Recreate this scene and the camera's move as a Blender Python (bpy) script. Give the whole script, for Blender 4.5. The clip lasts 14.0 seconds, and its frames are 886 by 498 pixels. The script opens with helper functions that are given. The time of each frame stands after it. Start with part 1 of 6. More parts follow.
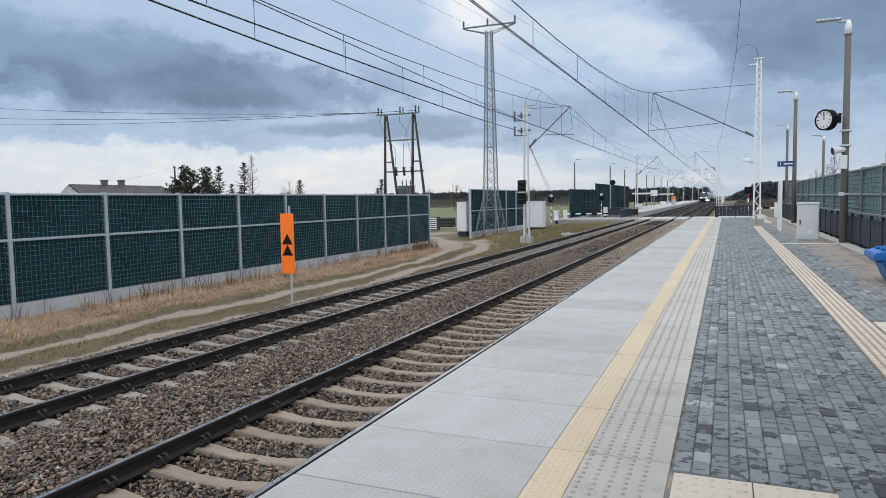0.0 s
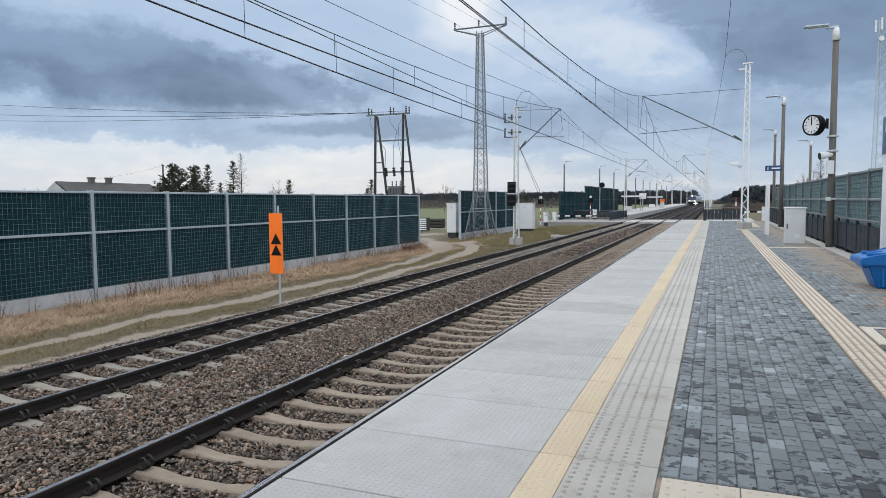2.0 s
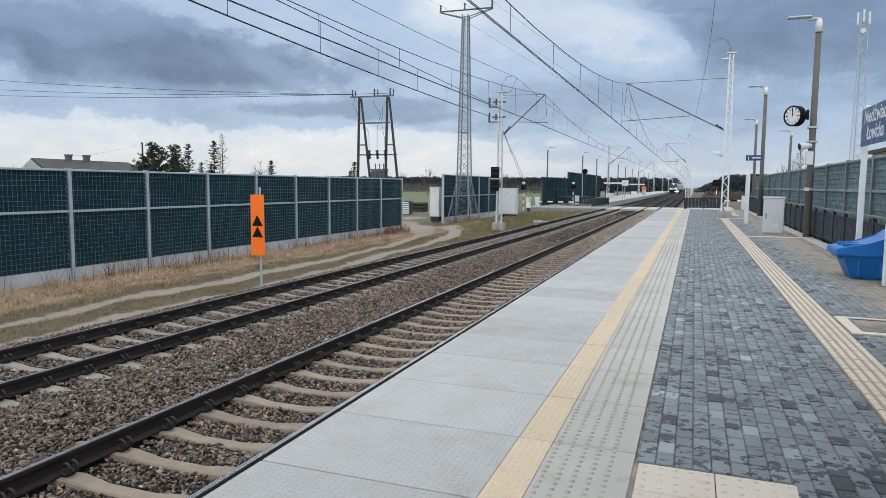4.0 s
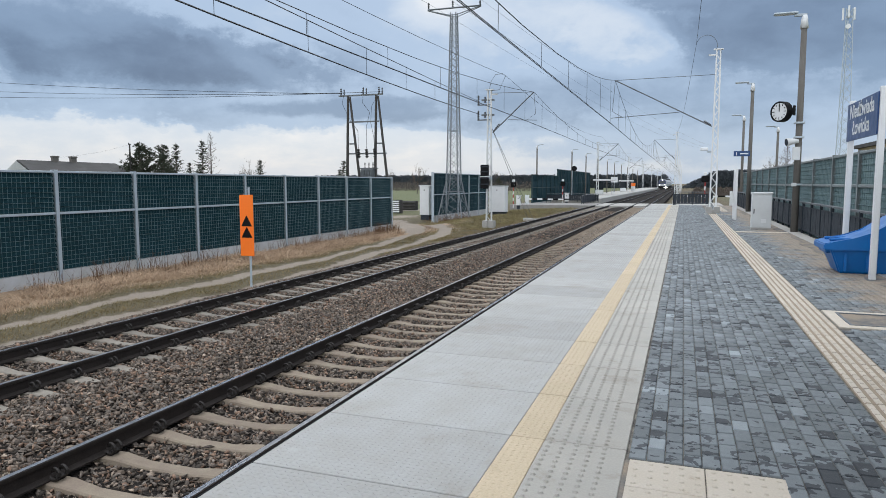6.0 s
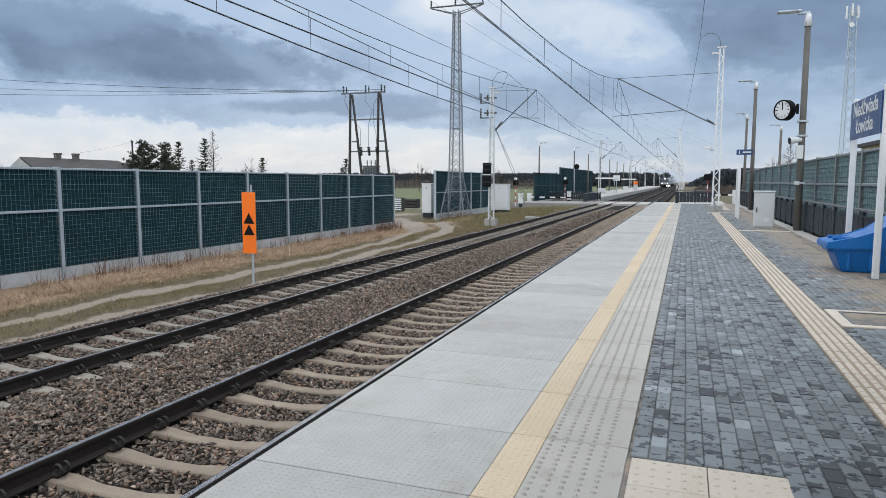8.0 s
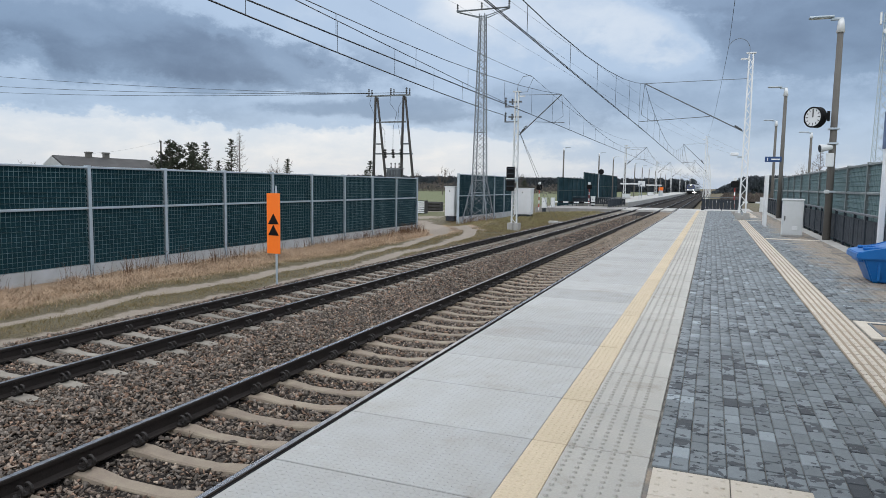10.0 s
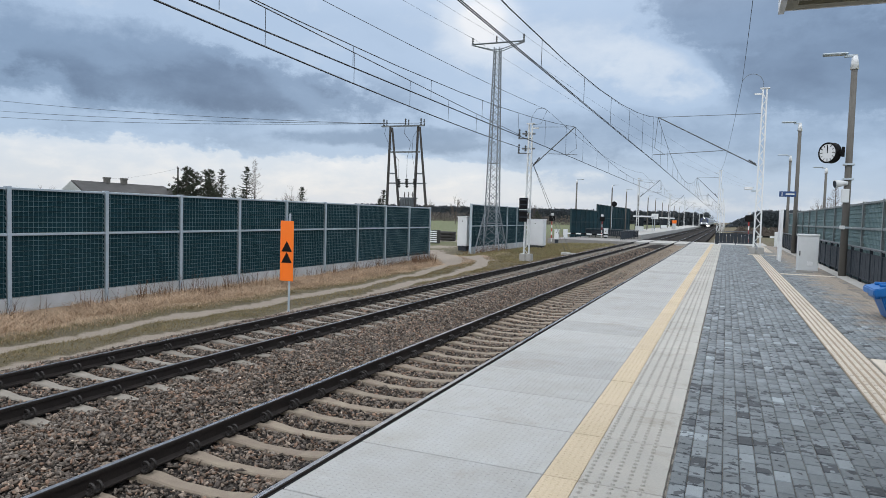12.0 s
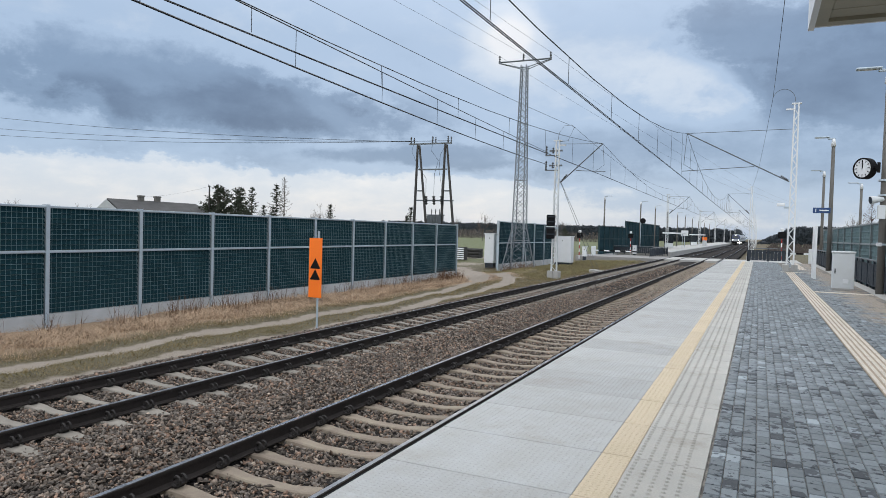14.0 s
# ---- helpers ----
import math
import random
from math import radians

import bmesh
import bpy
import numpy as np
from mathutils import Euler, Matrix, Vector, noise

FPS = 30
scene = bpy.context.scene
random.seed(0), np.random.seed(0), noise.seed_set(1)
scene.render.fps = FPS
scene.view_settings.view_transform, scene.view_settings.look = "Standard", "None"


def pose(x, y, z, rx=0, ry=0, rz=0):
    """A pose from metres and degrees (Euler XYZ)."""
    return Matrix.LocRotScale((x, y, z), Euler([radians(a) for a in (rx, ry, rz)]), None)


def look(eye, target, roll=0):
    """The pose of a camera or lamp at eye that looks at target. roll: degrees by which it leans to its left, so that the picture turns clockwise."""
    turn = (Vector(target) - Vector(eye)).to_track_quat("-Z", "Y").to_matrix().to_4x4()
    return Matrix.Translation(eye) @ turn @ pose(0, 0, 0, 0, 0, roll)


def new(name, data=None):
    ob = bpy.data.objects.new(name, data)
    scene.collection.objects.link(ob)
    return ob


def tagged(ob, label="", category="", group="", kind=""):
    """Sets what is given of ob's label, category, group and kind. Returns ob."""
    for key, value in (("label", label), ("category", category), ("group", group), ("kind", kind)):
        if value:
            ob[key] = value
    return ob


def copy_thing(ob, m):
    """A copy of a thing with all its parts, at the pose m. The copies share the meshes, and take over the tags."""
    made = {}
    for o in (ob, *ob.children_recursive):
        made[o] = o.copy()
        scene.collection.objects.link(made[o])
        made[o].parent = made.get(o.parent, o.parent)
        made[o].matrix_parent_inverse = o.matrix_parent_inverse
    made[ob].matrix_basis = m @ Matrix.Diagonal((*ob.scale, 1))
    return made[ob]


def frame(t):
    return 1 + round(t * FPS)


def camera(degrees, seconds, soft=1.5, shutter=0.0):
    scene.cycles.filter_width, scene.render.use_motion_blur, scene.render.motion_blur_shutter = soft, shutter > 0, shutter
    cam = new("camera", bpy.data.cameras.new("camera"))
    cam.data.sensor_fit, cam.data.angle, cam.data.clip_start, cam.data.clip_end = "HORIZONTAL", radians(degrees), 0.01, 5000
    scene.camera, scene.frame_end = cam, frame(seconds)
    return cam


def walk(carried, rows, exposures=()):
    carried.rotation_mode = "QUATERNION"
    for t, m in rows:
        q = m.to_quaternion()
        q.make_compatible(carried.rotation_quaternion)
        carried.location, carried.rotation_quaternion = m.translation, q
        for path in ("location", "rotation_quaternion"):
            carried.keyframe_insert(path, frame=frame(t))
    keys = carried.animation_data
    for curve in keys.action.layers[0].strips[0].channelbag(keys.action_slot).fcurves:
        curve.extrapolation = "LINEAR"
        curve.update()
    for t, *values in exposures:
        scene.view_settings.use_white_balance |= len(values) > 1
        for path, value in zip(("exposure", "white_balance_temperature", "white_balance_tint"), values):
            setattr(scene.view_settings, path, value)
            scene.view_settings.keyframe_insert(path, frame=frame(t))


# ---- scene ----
cam = camera(67.0, 14.0, soft=0.45)
# seconds, eye, yaw to the left of +y, pitch, roll
PATH = [
    (0, 2.315, -0.001, 1.600, 22.93, -4.13, -1.03),
    (0.5, 2.318, 0.002, 1.612, 22.41, -3.93, -1.01),
    (1, 2.309, 0.015, 1.606, 22.31, -3.61, -0.85),
    (1.5, 2.296, 0.035, 1.620, 22.09, -4.01, -0.67),
    (2, 2.304, 0.026, 1.608, 22.02, -4.07, -0.49),
    (2.5, 2.318, 0.010, 1.611, 21.87, -4.42, -0.25),
    (3, 2.313, 0.021, 1.616, 21.62, -4.75, 0.10),
    (3.5, 2.313, 0.052, 1.610, 21.08, -4.96, 0.31),
    (4, 2.298, 0.023, 1.620, 20.50, -5.45, 0.48),
    (6.5, 2.307, 0.034, 1.626, 19.64, -5.59, -0.08),
    (7, 2.311, 0.040, 1.622, 19.84, -5.44, -0.10),
    (7.5, 2.307, 0.014, 1.631, 19.83, -5.61, -0.01),
    (8, 2.299, 0.032, 1.624, 19.86, -5.77, 0.09),
    (10.5, 2.297, 0.030, 1.630, 22.28, -5.17, 1.06),
    (11, 2.291, 0.037, 1.634, 22.54, -4.33, 1.30),
    (11.5, 2.286, 0.015, 1.646, 22.59, -3.61, 1.57),
    (12, 2.300, 0.013, 1.640, 22.86, -3.01, 1.69),
    (12.5, 2.307, 0.017, 1.645, 23.16, -2.65, 1.60),
    (13, 2.309, -0.002, 1.648, 23.55, -2.28, 1.67),
    (13.5, 2.307, -0.019, 1.654, 24.12, -2.02, 1.71),
    (14, 2.309, -0.017, 1.648, 25.21, -1.63, 1.63),
]


def aim(x, y, z, yaw, pitch, roll):
    a, p = radians(yaw), radians(pitch)
    return look((x, y, z), (x - math.sin(a) * math.cos(p), y + math.cos(a) * math.cos(p), z + math.sin(p)), roll)


walk(cam, [(t, aim(*r)) for t, *r in PATH], [(0.0, 0.0)])

# ---- sky and sun: broken overcast, a brighter hole where the sun stands behind the clouds ----
world = bpy.data.worlds.new("overcast_sky")
scene.world = world
world.use_nodes = True
wt = world.node_tree
wt.nodes.clear()


def wn(kind, **kw):
    n = wt.nodes.new(kind)
    for k, v in kw.items():
        if k == "op":
            n.operation = v
        elif k == "blend":
            n.blend_type, n.data_type = v, "RGBA"
        else:
            n.inputs[k].default_value = v
    return n


def wlink(a, b):
    wt.links.new(a, b)


def wmath(op, a, b=None, c=None, clamp=False):
    n = wt.nodes.new("ShaderNodeMath")
    n.operation, n.use_clamp = op, clamp
    for i, v in enumerate((a, b, c)):
        if v is None:
            continue
        if isinstance(v, (int, float)):
            n.inputs[i].default_value = v
        else:
            wlink(v, n.inputs[i])
    return n.outputs[0]


def wmix(f, a, b):
    n = wt.nodes.new("ShaderNodeMix")
    n.data_type = "RGBA"
    for i, v in ((0, f), (6, a), (7, b)):
        if isinstance(v, (int, float)):
            n.inputs[i].default_value = v
        elif isinstance(v, tuple):
            n.inputs[i].default_value = (*v, 1)
        else:
            wlink(v, n.inputs[i])
    return n.outputs[2]


geo = wt.nodes.new("ShaderNodeTexCoord")
sep = wt.nodes.new("ShaderNodeSeparateXYZ")
wlink(geo.outputs["Generated"], sep.inputs[0])
dx, dy, dz = sep.outputs
el = wmath("ARCSINE", dz)
az = wmath("ARCTAN2", dx, dy)
# the cloud deck seen in perspective
deck = wmath("ADD", wmath("MAXIMUM", dz, 0.0), 0.20)
flat = wt.nodes.new("ShaderNodeCombineXYZ")
wlink(wmath("DIVIDE", dx, deck), flat.inputs[0])
wlink(wmath("DIVIDE", dy, deck), flat.inputs[1])


def wnoise(vec, scale, detail, rough, offset=(0, 0, 0), stretch=(1, 1, 1), distort=0.0):
    m = wt.nodes.new("ShaderNodeMapping")
    m.inputs["Location"].default_value, m.inputs["Scale"].default_value = offset, stretch
    wlink(vec, m.inputs["Vector"])
    n = wn("ShaderNodeTexNoise", Scale=scale, Detail=detail, Roughness=rough, Distortion=distort)
    wlink(m.outputs[0], n.inputs["Vector"])
    return n.outputs[0]


big = wnoise(flat.outputs[0], 0.9, 7, 0.52, (3.1, 1.7, 0), distort=0.3)
small = wnoise(flat.outputs[0], 2.6, 8, 0.55, (7.3, 2.2, 0), distort=0.2)
wisp = wnoise(geo.outputs["Generated"], 7.0, 7, 0.55, (1.2, 0.4, 2.0), (1, 1, 1.7))
curl = wnoise(geo.outputs["Generated"], 6.0, 10, 0.62, (4.4, 1.1, 0.6), (1, 1, 2.0), 0.25)
puff = wnoise(geo.outputs["Generated"], 17.0, 10, 0.66, (0.7, 3.3, 1.9), (1, 1, 1.5), 0.1)
ragged = wmath("ADD", wmath("SUBTRACT", curl, 0.5), wmath("MULTIPLY", wmath("SUBTRACT", puff, 0.5), 0.7))


def smooth(v, lo, hi):
    n = wt.nodes.new("ShaderNodeMapRange")
    n.interpolation_type = "SMOOTHSTEP"
    n.inputs[1].default_value, n.inputs[2].default_value = lo, hi
    wlink(v, n.inputs[0])
    return n.outputs[0]


def cloud(a, e, wide, tall, soft=0.5, torn=1.6, lean=0.0):
    """A cloud round azimuth a and elevation e, in degrees: 1 inside, 0 outside, with a torn rim."""
    da = wmath("SUBTRACT", az, radians(a))
    u = wmath("DIVIDE", da, radians(wide))
    v = wmath("DIVIDE", wmath("SUBTRACT", wmath("MULTIPLY_ADD", da, -lean, el), radians(e)), radians(tall))
    r = wmath("SQRT", wmath("ADD", wmath("MULTIPLY", u, u), wmath("MULTIPLY", v, v)))
    return smooth(wmath("MULTIPLY_ADD", ragged, torn * 1.25, r), 1.0 + soft * 0.72, 1.0 - soft * 0.72)


def over(under, value, mask, strength=1.0):
    m = wmath("MULTIPLY", mask, strength) if strength != 1.0 else mask
    return wmath("ADD", under, wmath("MULTIPLY", m, wmath("SUBTRACT", value, under)))


# pale far sky under the deck, duller on the platform's side
tone = wmath("MULTIPLY_ADD", smooth(az, radians(-26), radians(-2)), -0.13, 0.87)
tone = wmath("MULTIPLY_ADD", smooth(el, radians(2.6), radians(-0.4)), -0.07, tone)
# the deck's ragged lower rim, then its body
rim = wmath("MULTIPLY_ADD", smooth(az, radians(-28), radians(-16)), radians(-1.2), radians(4.9))
rise = wmath("MULTIPLY_ADD", ragged, radians(4.2), wmath("SUBTRACT", el, rim))
deck_body = wmath("MULTIPLY_ADD", wmath("SUBTRACT", big, 0.5), 0.45, 0.53)
tone = over(tone, deck_body, smooth(rise, radians(-0.45), radians(0.55)), 0.92)
tone = over(tone, 0.62, smooth(wmath("MULTIPLY_ADD", ragged, radians(5), el), radians(10.5), radians(15)), 0.8)
for a, e, wide, tall, soft, torn, lean, val, k in (
        (-43.5, 9.8, 16.5, 2.4, 0.5, 1.1, -0.04, 0.12, 0.9),
        (-52.0, 12.2, 9.0, 1.8, 0.6, 1.8, 0.0, 0.40, 0.7),
        (-31.5, 6.1, 6.5, 0.75, 0.6, 1.3, 0.02, 0.30, 0.8),
        (-25.0, 6.3, 6.0, 1.1, 0.5, 1.4, -0.02, 0.34, 0.75),
        (-26.5, 10.0, 5.0, 2.4, 0.7, 1.8, 0.2, 0.38, 0.6),
        (-34.6, 9.3, 3.2, 1.0, 1.0, 2.4, -0.5, 0.60, 0.55),
        (-15.0, 12.6, 13.0, 3.4, 1.1, 2.6, 0.0, 0.74, 0.8),
        (-12.5, 7.0, 6.5, 1.9, 0.6, 1.5, 0.05, 0.42, 0.75),
        (9.0, 11.4, 12.0, 3.0, 0.4, 1.2, 0.02, 0.17, 0.9),
        (22.0, 12.5, 14.0, 5.0, 0.5, 1.4, 0.0, 0.26, 0.8),
        (1.5, 15.4, 8.5, 2.7, 0.45, 1.2, -0.1, 0.26, 0.85),
        (-5.5, 11.4, 4.6, 2.0, 0.6, 1.9, -0.25, 0.78, 0.8),
        (2.5, 6.3, 15.0, 2.3, 0.7, 1.5, 0.0, 0.46, 0.75),
        (4.0, 3.0, 16.0, 1.3, 0.7, 1.5, 0.0, 0.55, 0.6)):
    tone = over(tone, val, cloud(a, e, wide, tall, soft, torn, lean), k)
# fine texture, and the sun's glow behind thin cloud
tone = wmath("MULTIPLY_ADD", wmath("SUBTRACT", small, 0.5), 0.20, tone)
tone = wmath("MULTIPLY_ADD", wmath("SUBTRACT", wisp, 0.5), 0.26, tone)
tone = wmath("MULTIPLY_ADD", wmath("SUBTRACT", puff, 0.5), 0.20, tone)
ga = wmath("DIVIDE", wmath("SUBTRACT", az, radians(-20.0)), radians(2.6))
ge = wmath("DIVIDE", wmath("SUBTRACT", el, radians(16.0)), radians(2.6))
glow = wmath("EXPONENT", wmath("MULTIPLY", wmath("ADD", wmath("MULTIPLY", ga, ga), wmath("MULTIPLY", ge, ge)), -1.0))
tone = wmath("MULTIPLY_ADD", glow, 0.42, tone)
ramp = wt.nodes.new("ShaderNodeValToRGB")
ramp.color_ramp.interpolation = "EASE"
ce = ramp.color_ramp.elements
ce[0].position, ce[0].color = 0.06, (0.118, 0.180, 0.295, 1)
ce[1].position, ce[1].color = 1.0, (0.87, 0.895, 0.935, 1)
for pos, col in ((0.36, (0.238, 0.342, 0.505, 1)), (0.62, (0.435, 0.57, 0.765, 1)), (0.80, (0.65, 0.74, 0.86, 1))):
    ce.new(pos).color = col
wlink(tone, ramp.inputs[0])
nishita = wt.nodes.new("ShaderNodeTexSky")
nishita.sky_type, nishita.sun_disc = "NISHITA", False
SUN_AZ, SUN_EL = -20.0, 38.0
nishita.sun_elevation, nishita.sun_rotation = radians(SUN_EL), radians(SUN_AZ)
blue = wt.nodes.new("ShaderNodeVectorMath")
blue.operation = "SCALE"
blue.inputs[3].default_value = 0.08
wlink(nishita.outputs[0], blue.inputs[0])
veil = wmix(0.10, ramp.outputs[0], blue.outputs[0])
# haze warms the sky towards the horizon
tint = wt.nodes.new("ShaderNodeMix")
tint.data_type, tint.blend_type = "RGBA", "MULTIPLY"
wlink(smooth(el, radians(7.0), radians(1.0)), tint.inputs[0])
wlink(veil, tint.inputs[6])
tint.inputs[7].default_value = (1.04, 0.995, 0.945, 1)
veil = tint.outputs[2]
# an overcast sky is brighter overhead than near the horizon
lift = wmath("MULTIPLY_ADD", wmath("MAXIMUM", wmath("SUBTRACT", dz, 0.27), 0.0), 2.1, 1.0)
# added fill: unseen sky behind the platform is brightened; paler there and overhead
behind = wmath("MAXIMUM", wmath("MULTIPLY_ADD", dy, -1.0, -0.05), 0.0)
lift = wmath("MULTIPLY_ADD", behind, 1.7, lift)
veil = wmix(wmath("MULTIPLY", wmath("ADD", wmath("MAXIMUM", wmath("SUBTRACT", dz, 0.27), 0.0), behind), 2.2, clamp=True), veil, (0.595, 0.630, 0.675))
bg = wt.nodes.new("ShaderNodeBackground")
wlink(veil, bg.inputs[0])
wlink(lift, bg.inputs[1])
wout = wt.nodes.new("ShaderNodeOutputWorld")
wlink(bg.outputs[0], wout.inputs[0])

sun_data = bpy.data.lights.new("sun", "SUN")
sun_data.energy, sun_data.angle, sun_data.color = 0.7, radians(25), (1.0, 0.96, 0.90)
sun = new("sun", sun_data)
a, e = radians(SUN_AZ), radians(SUN_EL)
sun.matrix_world = look((math.sin(a) * math.cos(e) * 50, math.cos(a) * math.cos(e) * 50, math.sin(e) * 50), (0, 0, 0))

# ---- materials ----


def mat(name, col, rough=0.8, metal=0.0, vary=0.25, scale=6.0, fine=80.0, bump=0.2, depth=0.004, other=None, blot=0.5, rnd=0.0, island=0.0, stretch=(1, 1, 1), spec=0.4, edge=0.22, cut=0.5, odd=0.0, macro=0.0):
    """A surface with blotches of another colour, fine grain and a little relief; coordinates are the world's metres."""
    m = bpy.data.materials.new(name)
    m.use_nodes = True
    t = m.node_tree
    b = t.nodes["Principled BSDF"]
    b.inputs["Roughness"].default_value, b.inputs["Metallic"].default_value = rough, metal
    b.inputs["Specular IOR Level"].default_value = spec
    g = t.nodes.new("ShaderNodeNewGeometry")
    mp = t.nodes.new("ShaderNodeMapping")
    mp.inputs["Scale"].default_value = stretch
    t.links.new(g.outputs["Position"], mp.inputs[0])

    def noise_node(s, d):
        n = t.nodes.new("ShaderNodeTexNoise")
        n.inputs["Scale"].default_value, n.inputs["Detail"].default_value, n.inputs["Roughness"].default_value = s, d, 0.6
        t.links.new(mp.outputs[0], n.inputs["Vector"])
        return n.outputs[0]

    def mix(f, a, c, blend="MIX"):
        n = t.nodes.new("ShaderNodeMix")
        n.data_type, n.blend_type = "RGBA", blend
        for i, v in ((0, f), (6, a), (7, c)):
            if isinstance(v, (int, float)):
                n.inputs[i].default_value = v
            elif isinstance(v, tuple):
                n.inputs[i].default_value = (*v, 1)
            else:
                t.links.new(v, n.inputs[i])
        return n.outputs[2]

    def remap(v, lo, hi, a, c):
        n = t.nodes.new("ShaderNodeMapRange")
        for i, x in enumerate((lo, hi, a, c)):
            n.inputs[i + 1].default_value = x
        t.links.new(v, n.inputs[0])
        return n.outputs[0]

    coarse, grain = noise_node(scale, 5), noise_node(fine, 3)
    if macro:
        # large areas with more or fewer blotches
        ma = t.nodes.new("ShaderNodeMath")
        ma.operation, ma.inputs[1].default_value = "MULTIPLY_ADD", macro
        t.links.new(noise_node(0.9, 2), ma.inputs[0])
        mb = t.nodes.new("ShaderNodeMath")
        mb.operation, mb.inputs[1].default_value = "SUBTRACT", macro * 0.5
        t.links.new(coarse, mb.inputs[0])
        t.links.new(mb.outputs[0], ma.inputs[2])
        coarse = ma.outputs[0]
    other = other or tuple(c * 0.6 for c in col)
    c = mix(remap(coarse, cut - edge, cut + edge, 0.0, blot), col, other)
    k = remap(grain, 0.25, 0.75, 1 - vary, 1 + vary)
    if rnd or island:
        if rnd:
            src = t.nodes.new("ShaderNodeObjectInfo").outputs["Random"]
        else:
            src = g.outputs["Random Per Island"]
        k2 = remap(src, 0, 1, 1 - (rnd or island), 1 + (rnd or island))
        if odd:
            # a few pieces far darker than the rest
            low = t.nodes.new("ShaderNodeMath")
            low.operation, low.inputs[1].default_value = "GREATER_THAN", odd
            t.links.new(src, low.inputs[0])
            mul = t.nodes.new("ShaderNodeMath")
            mul.operation = "MULTIPLY"
            t.links.new(k2, mul.inputs[0])
            t.links.new(remap(low.outputs[0], 0, 1, 0.62, 1.0), mul.inputs[1])
            k2 = mul.outputs[0]
        mm = t.nodes.new("ShaderNodeMath")
        mm.operation = "MULTIPLY"
        t.links.new(k, mm.inputs[0])
        t.links.new(k2, mm.inputs[1])
        k = mm.outputs[0]
    vm = t.nodes.new("ShaderNodeVectorMath")
    vm.operation = "SCALE"
    t.links.new(c, vm.inputs[0])
    t.links.new(k, vm.inputs[3])
    t.links.new(vm.outputs[0], b.inputs["Base Color"])
    t.links.new(remap(coarse, 0.3, 0.7, max(rough - 0.08, 0.03), min(rough + 0.08, 1)), b.inputs["Roughness"])
    if bump:
        bn = t.nodes.new("ShaderNodeBump")
        bn.inputs["Strength"].default_value, bn.inputs["Distance"].default_value = bump, depth
        t.links.new(grain, bn.inputs["Height"])
        t.links.new(bn.outputs[0], b.inputs["Normal"])
    return m


def lamp_mat(name, col, power):
    m = bpy.data.materials.new(name)
    m.use_nodes = True
    b = m.node_tree.nodes["Principled BSDF"]
    b.inputs["Emission Color"].default_value, b.inputs["Emission Strength"].default_value = (*col, 1), power
    return m


M_SLAB = mat("platform_concrete", (0.378, 0.383, 0.381), 0.75, vary=0.08, scale=3.2, fine=60, bump=0.3, other=(0.345, 0.338, 0.318), blot=0.8, rnd=0.09, edge=0.2, macro=0.35)
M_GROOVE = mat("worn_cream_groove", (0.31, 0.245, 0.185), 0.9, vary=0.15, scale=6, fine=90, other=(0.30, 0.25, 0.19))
M_YELLOW = mat("yellow_concrete", (0.545, 0.445, 0.32), 0.8, vary=0.10, scale=2.5, fine=70, bump=0.25, other=(0.47, 0.395, 0.27), rnd=0.05)
M_TACT = mat("tactile_concrete", (0.415, 0.395, 0.36), 0.8, vary=0.08, scale=3, fine=70, bump=0.25, other=(0.36, 0.36, 0.34), rnd=0.07)
M_CREAM = mat("cream_tile", (0.55, 0.495, 0.43), 0.8, vary=0.08, scale=4, fine=80, bump=0.2, other=(0.48, 0.42, 0.33), rnd=0.05)


